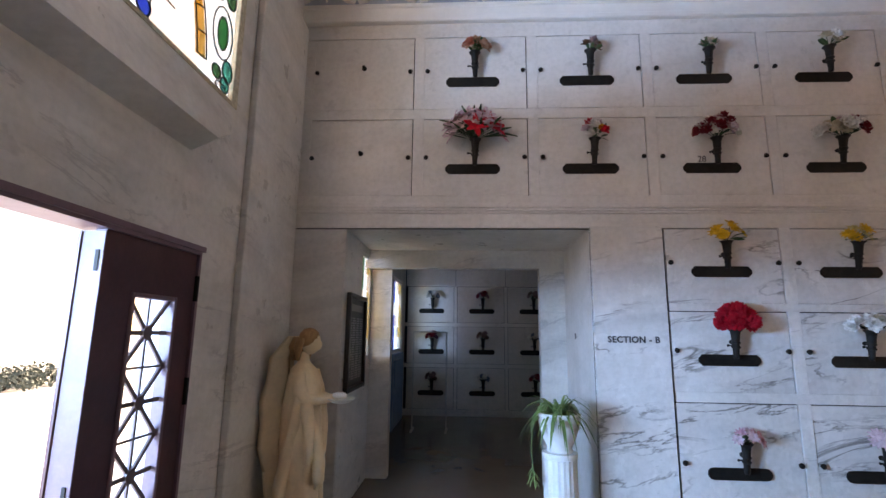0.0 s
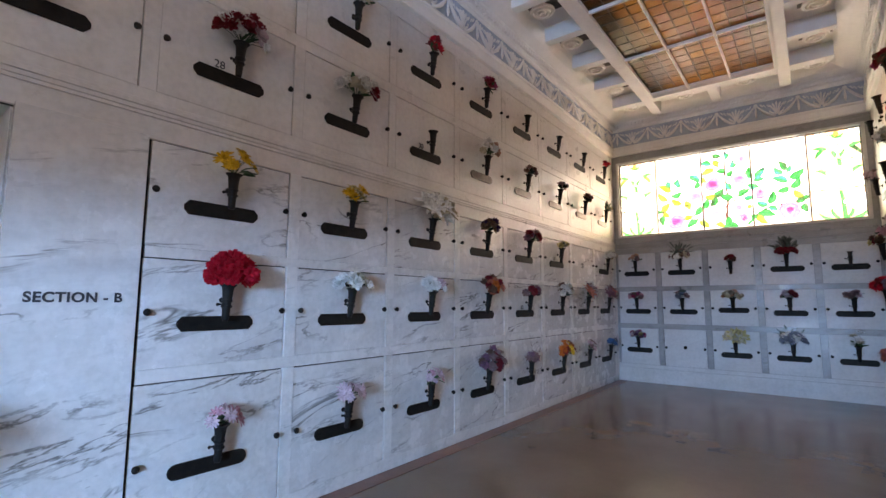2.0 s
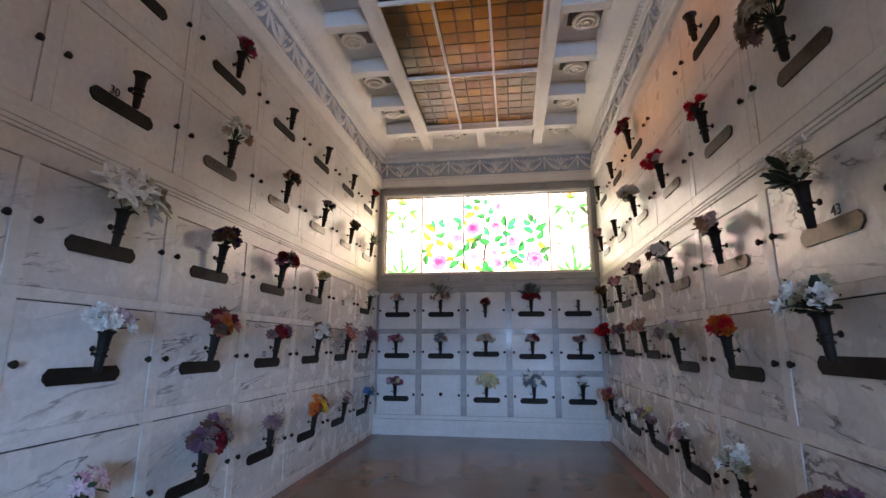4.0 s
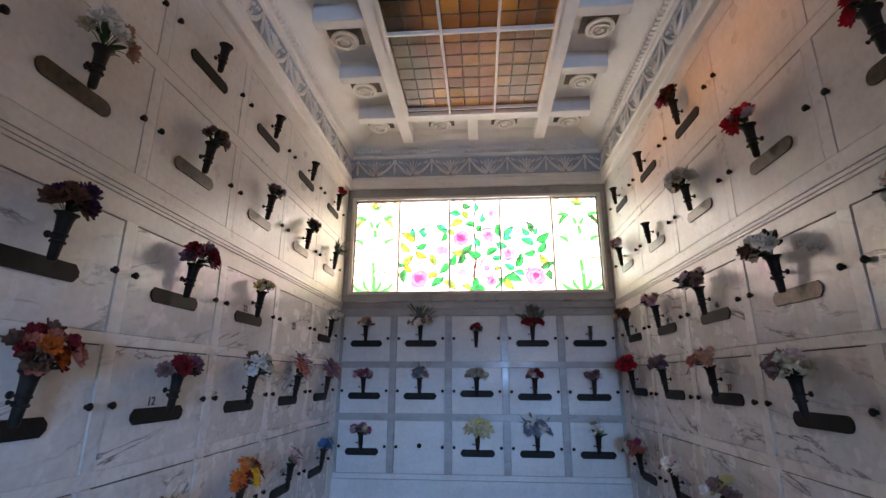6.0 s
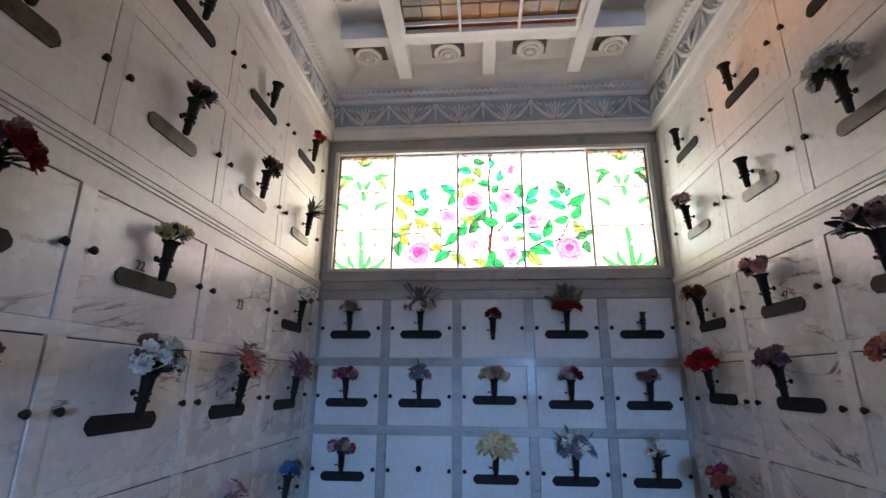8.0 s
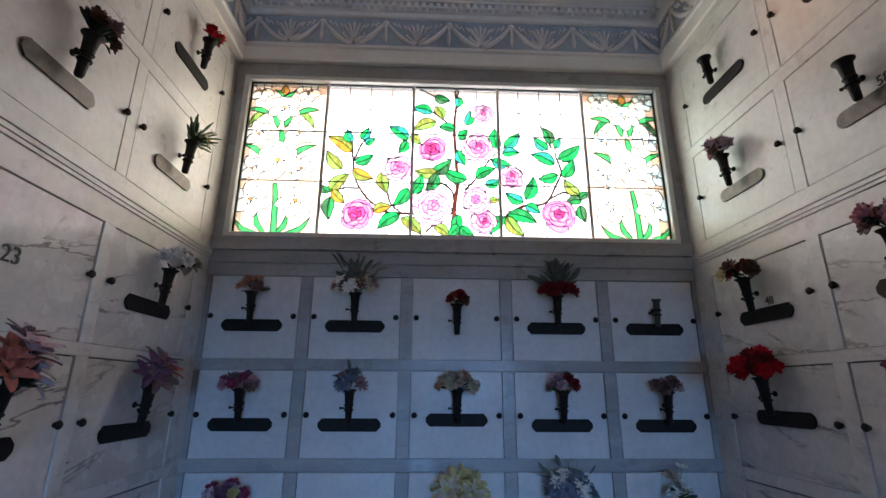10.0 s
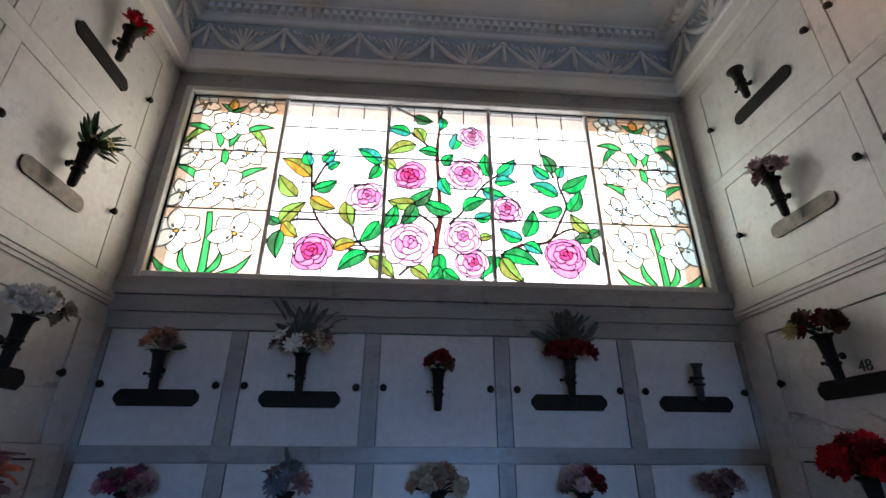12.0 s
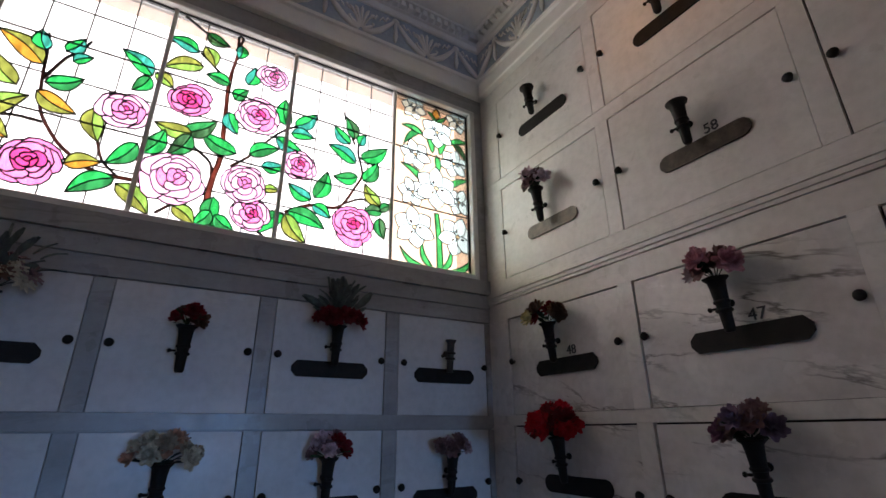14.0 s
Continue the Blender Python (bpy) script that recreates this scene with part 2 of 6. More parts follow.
G = {"white": stained("opal_glass", (0.90, 0.90, 0.91), 0.05, 0.12), "cream": stained("cream_glass", (0.72, 0.62, 0.53), 0.05, 0.12), "petal": stained("clear_petal_glass", (0.87, 0.87, 0.83), 0.03, 0.05),
     "pink": stained("pink_glass", (0.76, 0.38, 0.58), 0.12), "deep": stained("deep_pink_glass", (0.68, 0.20, 0.40), 0.15), "blush": stained("blush_glass", (0.83, 0.57, 0.74), 0.08),
     "green": stained("green_glass", (0.10, 0.36, 0.19), 0.35), "teal": stained("teal_glass", (0.12, 0.42, 0.37), 0.35), "olive": stained("olive_glass", (0.36, 0.38, 0.17), 0.35), "dark": stained("dark_green_glass", (0.16, 0.28, 0.18), 0.5),
     "amber": stained("amber_leaf_glass", (0.56, 0.38, 0.14), 0.3), "stem": stained("brown_stem_glass", (0.26, 0.14, 0.11), 0.4), "gold": stained("gold_glass", (0.62, 0.46, 0.22), 0.25),
     "fern": stained("pale_green_glass", (0.15, 0.47, 0.24), 0.25), "emerald": stained("emerald_glass", (0.06, 0.48, 0.22), 0.3), "moss": stained("moss_glass", (0.34, 0.46, 0.20), 0.3), "magenta": stained("magenta_glass", (0.72, 0.17, 0.36), 0.2), "bark": stained("red_bark_glass", (0.24, 0.11, 0.09), 0.4),
     "ice": stained("ice_glass", (0.76, 0.87, 0.88), 0.04, 0.06), "pale": stained("pale_gold_glass", (0.72, 0.66, 0.52), 0.1), "blue": stained("blue_glass", (0.08, 0.15, 0.42), 0.3)}


def skylight_glass():
    m = stained("amber_skylight_glass", (0.5, 0.25, 0.07), 0.3, 0.13)
    nt = m.node_tree
    tr = next(n for n in nt.nodes if n.type == "BSDF_TRANSPARENT")
    tl = next(n for n in nt.nodes if n.type == "BSDF_TRANSLUCENT")
    info = nt.nodes.new("ShaderNodeObjectInfo")
    tint = ramp(nt, info.outputs["Random"], [(0.0, (0.31, 0.19, 0.075)), (0.5, (0.37, 0.235, 0.10)), (1.0, (0.45, 0.31, 0.15))])
    dirt = ramp(nt, noise_tex(nt, coords(nt), 1.3, 5), [(0.36, (0.55, 0.52, 0.5)), (0.62, (1, 1, 1))])
    c = mix(nt, 1.0, tint, dirt, "MULTIPLY")
    link(nt, c, tr.inputs["Color"])
    link(nt, c, tl.inputs["Color"])
    return m


G["sky"] = skylight_glass()


# ---- mesh helpers ----
def box(bm, x0, x1, y0, y1, z0, z1, bevel=0.0):
    r = bmesh.ops.create_cube(bm, size=1.0, matrix=Matrix.Translation(((x0 + x1) / 2, (y0 + y1) / 2, (z0 + z1) / 2)) @ Matrix.Diagonal((abs(x1 - x0), abs(y1 - y0), abs(z1 - z0), 1)))
    if bevel:
        es = list({e for v in r["verts"] for e in v.link_edges})
        bmesh.ops.bevel(bm, geom=es, offset=bevel, segments=1, affect="EDGES")
    return r["verts"]


def lathe(bm, profile, n=16, m=Matrix()):
    """Turn a profile of (radius, height) round z."""
    rings = []
    for r, z in profile:
        rings.append([bm.verts.new(m @ Vector((r * math.cos(2 * math.pi * i / n), r * math.sin(2 * math.pi * i / n), z))) for i in range(n)])
    for a, b in zip(rings, rings[1:]):
        for i in range(n):
            bm.faces.new((a[i], a[(i + 1) % n], b[(i + 1) % n], b[i]))
    for ring, flip in ((rings[0], True), (rings[-1], False)):
        bm.faces.new(ring[::-1] if flip else ring)
    return bm


def tube(bm, pts, r, n=6):
    """A tube along points."""
    pts = [Vector(p) for p in pts]
    rings = []
    for i, p in enumerate(pts):
        d = (pts[min(i + 1, len(pts) - 1)] - pts[max(i - 1, 0)]).normalized()
        s = d.cross(Vector((0, 0, 1)) if abs(d.z) < 0.9 else Vector((1, 0, 0))).normalized()
        u = s.cross(d)
        rr = r if isinstance(r, float) else r[i]
        rings.append([bm.verts.new(p + rr * (math.cos(2 * math.pi * k / n) * s + math.sin(2 * math.pi * k / n) * u)) for k in range(n)])
    for a, b in zip(rings, rings[1:]):
        for k in range(n):
            bm.faces.new((a[k], a[(k + 1) % n], b[(k + 1) % n], b[k]))
    bm.faces.new(rings[0][::-1])
    bm.faces.new(rings[-1])


def prism(bm, poly, y0, y1):
    """A polygon of (x, z) pushed out from y0 to y1."""
    a = [bm.verts.new((x, y0, z)) for x, z in poly]
    b = [bm.verts.new((x, y1, z)) for x, z in poly]
    bm.faces.new(a)
    bm.faces.new(b[::-1])
    n = len(poly)
    for i in range(n):
        bm.faces.new((a[i], b[i], b[(i + 1) % n], a[(i + 1) % n]))


def mesh(name, bm, mat, smooth=False):
    bmesh.ops.recalc_face_normals(bm, faces=bm.faces)
    me = bpy.data.meshes.new(name)
    bm.to_mesh(me)
    bm.free()
    me.materials.append(mat)
    if smooth:
        for p in me.polygons:
            p.use_smooth = True
    return me


def put(name, me, parent=None, m=None, label=""):
    ob = new(name, me)
    ob.parent = parent
    if m is not None:
        ob.matrix_basis = m
    if label:
        ob["label"] = label
    return ob


def part(name, bm, mat, parent=None, label="", smooth=False, m=None):
    return put(name, mesh(name, bm, mat, smooth), parent, m, label)


def slab(name, mat, x0, x1, y0, y1, z0, z1, parent=None, bevel=0.0, label=""):
    bm = bmesh.new()
    box(bm, x0, x1, y0, y1, z0, z1, bevel)
    return part(name, bm, mat, parent, label)


def struct(ob, label, category):
    return tagged(ob, label, category, kind="structure")


def on_wall(wall, u, z, out=0.0):
    """Pose on a wall's face: local x to the right as one faces it, local -y out of it."""
    if wall == "N":
        return pose(u, NY - out, z)
    if wall == "S":
        return pose(u, SY + out, z, 0, 0, 180)
    return pose(EX - out, u, z, 0, 0, -90)


# ---- floor, walls, ceiling ----
struct(slab("ground", M["concrete"], -400, 400, -400, 400, -0.32, -0.16), "pale concrete forecourt outside the entrance", "ground")
struct(slab("floor", M["floor"], WX - 0.5, EX + 0.3, LOBBY_S - 0.3, 9.3, -0.15, 0.0), "polished brown terrazzo floor with worn patches", "floor")
struct(slab("floor_border", M["border"], 1.56, EX - 0.03, NY - 0.16, NY - 0.012, 0.0, 0.004), "red-brown terrazzo border strip along the wall", "floor")
struct(slab("floor_border_south", M["border"], 1.56, EX - 0.03, SY + 0.012, SY + 0.16, 0.0, 0.004), "red-brown terrazzo border strip along the wall", "floor")

D = 0.022  # depth of the joints behind the panel faces
wall_n = bmesh.new()
box(wall_n, 0.96, EX + 0.3, NY + D, NY + 0.42, 0, 2.32)
box(wall_n, -1.9, EX + 0.3, NY + D, NY + 0.42, 2.32, 5.2)
box(wall_n, -1.9, -1.5, NY + D, NY + 0.42, 0, 2.32)
wall_n = struct(part("wall_north", wall_n, M["joint"]), "tall marble crypt wall with five tiers of panels", "wall")
wall_s = struct(slab("wall_south", M["joint"], 1.03, EX + 0.3, SY - 0.42, SY - D, 0, 5.2), "tall marble crypt wall with five tiers of panels", "wall")
wall_e = bmesh.new()
box(wall_e, EX + D, EX + 0.30, SY - 0.4, NY + 0.4, 0, 2.64)
box(wall_e, EX + D, EX + 0.30, SY - 0.4, NY + 0.4, 4.17, 5.2)
box(wall_e, EX + D, EX + 0.08, -0.012, 3.625, 4.07, 4.17)
box(wall_e, EX + D, EX + 0.30, SY - 0.4, -0.012, 2.64, 4.17)
box(wall_e, EX + D, EX + 0.30, 3.625, NY + 0.4, 2.64, 4.17)
wall_e = struct(part("wall_east", wall_e, M["east_strip"]), "end wall of white marble crypt panels below a stained-glass window", "wall")

# entrance wall: doorway and high window go through it
WT = 0.3
wall_w = bmesh.new()
W0, W1 = WX - 0.05 - WT, WX - 0.05
DOOR_S, DOOR_N, DOOR_H = 0.25, 2.40, 1.89
box(wall_w, W0, W1, LOBBY_S, DOOR_S, 0, 2.87)
box(wall_w, W0, W1, DOOR_N, NY + D, 0, 2.87)
box(wall_w, W0, W1, DOOR_S, DOOR_N, DOOR_H, 2.87)
box(wall_w, W0, W1, LOBBY_S, 0.0, 2.87, 5.2)
box(wall_w, W0, W1, 2.63, NY + D, 2.87, 5.2)
box(wall_w, W0, W1, 0.0, 2.63, 4.2, 5.2)
wall_w = struct(part("wall_west", wall_w, M["lobby"]), "mottled grey marble entrance wall with a doorway", "wall")
pier = bmesh.new()
box(pier, W1 + 0.002, WX, 2.80, NY - 0.002, 0.0, 4.2, 0.006)
part("corner_pier", pier, M["lobby"], wall_w)
struct(slab("wall_lobby_south", M["lobby"], -1.9, 1.03, LOBBY_S - 0.3, LOBBY_S, 0, 5.2), "plain grey marble lobby wall", "wall")
struct(slab("wall_lobby_east", M["lobby"], 1.03, 1.33, LOBBY_S - 0.3, SY - 0.43, 0, 5.2), "plain grey marble lobby wall", "wall")

# sloping apron below the high window
ap = bmesh.new()
sec = [(WX - 0.05, 2.86), (WX - 0.04, 2.86), (WX + 0.10, 2.49), (WX - 0.05, 2.42)]
rings = []
for yy, cut in ((-0.4, 0.0), (2.19, 0.0), (2.41, 0.35), (2.59, 1.0)):
    rings.append([ap.verts.new((x + (WX - 0.05 - x) * cut, yy, z + (2.84 - z) * cut * 0.97)) for x, z in sec])
for a, b in zip(rings, rings[1:]):
    for k in range(4):
        ap.faces.new((a[k], a[(k + 1) % 4], b[(k + 1) % 4], b[k]))
ap.faces.new(rings[0])
ap.faces.new(rings[-1][::-1])
bmesh.ops.remove_doubles(ap, verts=ap.verts, dist=0.0008)
part("window_apron", ap, M["lobby"], wall_w)


def panel_mesh(name, w, h, mat, thick=D - 0.002):
    bm = bmesh.new()
    box(bm, -w / 2, w / 2, 0, thick, -h / 2, h / 2, 0.0015)
    return mesh(name, bm, mat)


# rosette screw: a small flared bronze knob
bm = bmesh.new()
lathe(bm, [(0.012, -0.001), (0.012, 0.012), (0.019, 0.016), (0.021, 0.024), (0.015, 0.032), (0.004, 0.035)], 12, Matrix.Rotation(radians(90), 4, "X"))
ROSETTE = mesh("rosette", bm, M["bronze"], True)
GAP = 0.008


HAIR = 0.0012


def crypt_front(wall_ob, wall, u, z0, z1, w, mat, zs, screws=True):
    # the slab hangs a little to one side of its opening, so that one joint is open
    side = -1 if wall != "E" else 0
    u += side * (GAP - HAIR) / 2
    w -= HAIR
    key = (round(w, 3), round(z1 - z0, 3), mat.name)
    if key not in PANELS:
        PANELS[key] = panel_mesh("panel", w, z1 - z0, mat)
    p = put("panel", PANELS[key], wall_ob, on_wall(wall, u, (z0 + z1) / 2))
    if screws:
        for sx in (-1, 1):
            put("rosette", ROSETTE, p, pose(sx * (w / 2 - 0.028), 0, zs - (z0 + z1) / 2))
    return p


PANELS = {}


def strip(wall_ob, name, wall, u0, u1, z0, z1, mat, proud=0.0, depth=D - 0.002):
    """A flat marble strip let into a wall's face."""
    w, h = u1 - u0, z1 - z0
    bm = bmesh.new()
    box(bm, -w / 2, w / 2, -proud, depth, -h / 2, h / 2, 0.0015)
    return part(name, bm, mat, wall_ob, m=on_wall(wall, (u0 + u1) / 2, (z0 + z1) / 2))


BANDS = [(4.09, 4.42), (3.30, 3.40), (2.32, 2.61), (1.645, 1.715), (0.945, 1.03), (0.0, 0.10)]
for wall, wob in (("N", wall_n), ("S", wall_s)):
    for k in range(-3, 8):
        if wall == "S" and k < 0:
            continue
        u = COL0 + PW / 2 + COL * k
        for row, (z0, z1) in ROWS.items():
            if k < 0 and row in "abc":
                continue
            crypt_front(wob, wall, u, z0 + HAIR, z1, PW - GAP, M["slab_up"] if row in "tu" else M["slab"], SCREW[row])
        # strips between the columns
        a, b = u + PW / 2, u + COL - PW / 2
        if k == 7:
            b = EX + D
        for row, (z0, z1) in ROWS.items():
            if k < 0 and row in "abc":
                continue
            strip(wob, "stile", wall, a, b, z0, z1 + GAP, M["stile"] if row in "abc" else M["slab_up"], 0.006 if row in "abc" else 0.0)
    lo = -1.9 if wall == "N" else 1.04
    for i, (z0, z1) in enumerate(BANDS):
        a = lo if i < 3 else 1.57
        if i == 2:
            continue
        strip(wob, "rail", wall, a, EX + D, z0 + GAP if i < 5 else z0, z1, M["stile"] if i > 2 else M["slab_up"], -0.0015)
    # moulded belt course between the upper and lower tiers
    for z0, z1, pr in ((2.32 + GAP, 2.452, 0.0), (2.4535, 2.473, 0.008), (2.4745, 2.499, 0.014), (2.5005, 2.524, 0.020), (2.5255, 2.543, 0.012), (2.5445, 2.61, 0.0)):
        strip(wob, "belt_course", wall, lo, EX + D, z0, z1, M["slab_up"], pr)
    if wall == "N":
        strip(wob, "stile", wall, -1.9, COL0 - 3 * COL, 2.61, 4.09, M["slab_up"])
    strip(wob, "pilaster", wall, 0.968 if wall == "N" else 1.04, COL0 - 0.02, 0.0, 2.34, M["slab"], 0.014)
# left of the passage
strip(wall_n, "jamb_panel", "N", -1.9, -1.078, 0.0, 2.315, M["lobby"])

# east wall: five columns, three tiers
EW, EPITCH = 0.67, 0.757
EROWS = {"a": (1.715, 2.325), "b": (1.045, 1.63), "c": (0.315, 0.955)}
ESCREW = {"a": 2.02, "b": 1.33, "c": 0.635}
EC = [CY + EPITCH * (2 - i) for i in range(5)]
for yc in EC:
    for row, (z0, z1) in EROWS.items():
        crypt_front(wall_e, "E", yc, z0 + HAIR, z1, EW - GAP, M["east_slab"], ESCREW[row])
for i in range(6):
    a = CY + EPITCH * (2.5 - i)
    lo, hi = a - (EPITCH - EW) / 2, a + (EPITCH - EW) / 2
    if i == 0:
        hi = NY
    if i == 5:
        lo = SY
    for row, (z0, z1) in EROWS.items():
        strip(wall_e, "stile", "E", lo, hi, z0, z1, M["east_strip"], 0.004)
for z0, z1 in ((0.955 + GAP, 1.045), (1.63 + GAP, 1.715)):
    strip(wall_e, "rail", "E", SY, NY, z0, z1, M["east_strip"], 0.002)
strip(wall_e, "rail", "E", SY, NY, 2.325 + GAP, 2.43, M["east_strip"], 0.002)
strip(wall_e, "sill_course", "E", SY, NY, 2.432, 2.53, M["east_strip"], 0.012)
strip(wall_e, "sill_course", "E", SY, NY, 2.532, 2.638, M["east_strip"], 0.03)
strip(wall_e, "plinth", "E", SY, NY, 0.25, 0.313, M["east_slab"], 0.01)
strip(wall_e, "plinth", "E", SY, NY, 0.0, 0.248, M["east_slab"], 0.035)
strip(wall_e, "window_surround", "E", SY, NY, 4.11, 4.245, M["east_strip"], 0.0)
strip(wall_e, "window_surround", "E", SY, -0.014, 2.64, 4.108, M["east_strip"], 0.0)
strip(wall_e, "window_surround", "E", 3.627, NY, 2.64, 4.108, M["east_strip"], 0.0)

# cornice: fascia, blue frieze, bead course and cove, one run a wall
RUNS = [("N", -1.9, EX + 0.02), ("S", 1.04, EX + 0.02), ("E", SY - 0.02, NY + 0.02)]


def swept(profile, wall, u0, u1):
    """A profile of (out, z) drawn along a wall."""
    bm = bmesh.new()
    ends = []
    for u in (u0, u1):
        ends.append([bm.verts.new(on_wall(wall, u, z, o).translation) for o, z in profile])
    n = len(profile)
    for i in range(n):
        bm.faces.new((ends[0][i], ends[0][(i + 1) % n], ends[1][(i + 1) % n], ends[1][i]))
    bm.faces.new(ends[0])
    bm.faces.new(ends[1][::-1])
    return bm


# frieze relief: a ribbon knot with two garlands and a tassel, and the palmette between two knots
MOTIF = 0.566
bm = bmesh.new()
lathe(bm, [(0.006, -0.012), (0.03, -0.006), (0.03, 0.008), (0.008, 0.014)], 10, Matrix.Translation((0, -0.002, 0.105)) @ Matrix.Rotation(radians(90), 4, "X"))
tube(bm, [(0, -0.006, 0.09), (0, -0.008, 0.03), (0, -0.009, -0.05), (0, -0.006, -0.105)], [0.012, 0.013, 0.020, 0.008], 6)
for sx in (-1, 1):
    tube(bm, [(sx * 0.02, -0.005, 0.09), (sx * 0.07, -0.008, 0.02), (sx * 0.13, -0.010, -0.05), (sx * 0.20, -0.009, -0.10), (sx * 0.262, -0.005, -0.122)], [0.012, 0.019, 0.024, 0.021, 0.012], 6)
    for x0, z0, L in ((0.055, 0.10, 0.085), (0.15, 0.075, 0.07)):
        tube(bm, [(sx * (x0 + L * t / 6), -0.003, z0 + 0.020 * math.sin(t * 1.9) - 0.012 * t / 2) for t in range(7)], [0.005, 0.008, 0.009, 0.009, 0.008, 0.007, 0.004], 5)
KNOT = mesh("garland", bm, M["beam"], True)
bm = bmesh.new()
for i in range(-2, 3):
    a = i * 0.26
    L = 0.205 - 0.018 * abs(i)
    tube(bm, [(0.007 * i, -0.004, -0.09), (0.014 * i + 0.5 * L * math.sin(a) * 0.35, -0.008, -0.09 + L * 0.5), (0.016 * i + L * math.sin(a) * 0.6, -0.008, -0.09 + L * 0.86), (0.018 * i + L * math.sin(a) * 0.8, -0.004, -0.09 + L)], [0.008, 0.010, 0.015, 0.004], 5)
for sx in (-1, 1):
    tube(bm, [(sx * 0.012, -0.004, -0.10), (sx * 0.05, -0.007, -0.075), (sx * 0.085, -0.006, -0.045), (sx * 0.10, -0.005, -0.02), (sx * 0.085, -0.004, -0.008)], [0.012, 0.014, 0.012, 0.009, 0.005], 5)
    tube(bm, [(sx * 0.012, -0.004, -0.105), (sx * 0.06, -0.006, -0.10), (sx * 0.10, -0.005, -0.085)], [0.010, 0.012, 0.004], 5)
PALM = mesh("palmette", bm, M["beam"], True)
for wall, u0, u1 in RUNS:
    fr = struct(part("cornice_" + {"N": "north", "S": "south", "E": "east"}[wall], swept([(-0.01, 4.236), (0.045, 4.236), (0.055, 4.246), (0.055, 4.276), (0.045, 4.286), (0.045, 4.37), (0.062, 4.38), (0.062, 4.408), (-0.01, 4.408)], wall, u0, u1), M["beam"]),
                "cream plaster cornice with a blue ornamented frieze", "cornice")
    part("frieze", swept([(-0.02, 4.41), (0.03, 4.41), (0.03, 4.716), (-0.02, 4.716)], wall, u0, u1), M["frieze"], fr, "blue-grey painted frieze")
    part("cove", swept([(-0.02, 4.718), (0.045, 4.718), (0.055, 4.73), (0.055, 4.768), (0.075, 4.776), (0.085, 4.835), (0.125, 4.84), (0.13, 4.856), (0.17, 4.862), (0.27, 4.888), (0.36, 4.93), (0.42, 4.975), (0.42, 5.05), (-0.02, 5.05)], wall, u0, u1), M["beam"], fr, smooth=False)
    n = int((u1 - u0) / 0.066)
    vs, fs = [], []
    for i in range(n):
        u = u0 + 0.03 + 0.066 * i
        c = on_wall(wall, u, 4.806, 0.096).translation
        ax = on_wall(wall, u, 4.806, 0).to_3x3()
        b0 = len(vs)
        for dx, dy, dz in ((-1, -1, -1), (1, -1, -1), (1, 1, -1), (-1, 1, -1), (-0.7, -1, 1), (0.7, -1, 1), (0.7, 1, 1), (-0.7, 1, 1)):
            vs.append(c + ax @ Vector((dx * 0.022, dy * 0.024, dz * 0.026)))
        fs += [[b0 + q for q in f] for f in ((0, 1, 2, 3), (4, 7, 6, 5), (0, 4, 5, 1), (1, 5, 6, 2), (2, 6, 7, 3), (3, 7, 4, 0))]
    me = bpy.data.meshes.new("bead_course")
    me.from_pydata(vs, [], fs)
    me.materials.append(M["beam"])
    dob = put("bead_course", me, fr)
    dob["kind"] = "stuff"
    first = 1.87 if wall == "E" else 9.40
    n = -int((first - u0) / MOTIF)
    while first + n * MOTIF < u1 - 0.12:
        u = first + n * MOTIF
        if u > u0 + 0.1:
            put("garland", KNOT, fr, on_wall(wall, u, 4.563, 0.031))
        if u0 + 0.1 < u + MOTIF / 2 < u1 - 0.1:
            put("palmette", PALM, fr, on_wall(wall, u + MOTIF / 2, 4.563, 0.031))
        n += 1

# coffered ceiling round the skylight
ceil = bmesh.new()
XB0, XB1 = -1.9, EX + 0.3
box(ceil, XB0, SKY_W - 0.02, LOBBY_S - 0.3, NY + 0.42, 4.97, 5.2)
box(ceil, SKY_E + 0.02, XB1, SY - 0.42, NY + 0.42, 4.97, 5.2)
SK0, SK1 = 0.955, 2.657
box(ceil, SKY_W - 0.02, SKY_E + 0.02, SY - 0.42, SK0 - 0.02, 4.97, 5.2)
box(ceil, SKY_W - 0.02, SKY_E + 0.02, SK1 + 0.02, NY + 0.42, 4.97, 5.0)
# beams
for y0, y1 in ((SK0 - 0.15, SK0 - 0.0), (SK1 + 0.0, SK1 + 0.15)):
    box(ceil, XB0, 9.24, y0, y1, 4.76, 4.975, 0.008)
box(ceil, SKY_E, SKY_E + 0.14, SY + 0.40, NY - 0.40, 4.765, 4.975, 0.008)
box(ceil, SKY_E + 0.13, 9.24, CY - 0.07, CY + 0.07, 4.77, 4.975, 0.008)
for j in range(1, 11):
    x = SKY_E + 0.07 - 0.885 * j
    for y0, y1 in ((SY + 0.40, SK0 - 0.14), (SK1 + 0.14, NY - 0.40)):
        box(ceil, x - 0.065, x + 0.065, y0, y1, 4.77, 4.975, 0.008)
struct(part("ceiling", ceil, M["plaster"]), "cream painted coffered plaster ceiling with deep beams", "ceiling")
bm = bmesh.new()
lathe(bm, [(0.014, -0.118), (0.034, -0.13), (0.047, -0.118), (0.050, -0.09), (0.066, -0.09), (0.070, -0.122), (0.092, -0.122), (0.097, -0.084), (0.108, -0.084), (0.112, -0.108), (0.142, -0.106), (0.147, -0.092), (0.143, -0.08), (0.06, -0.07), (0.055, 0.0)], 28)
MEDAL = mesh("medallion", bm, M["beam"])
# flat dark plate: the shade of the recess above a medallion, as colour
bm = bmesh.new()
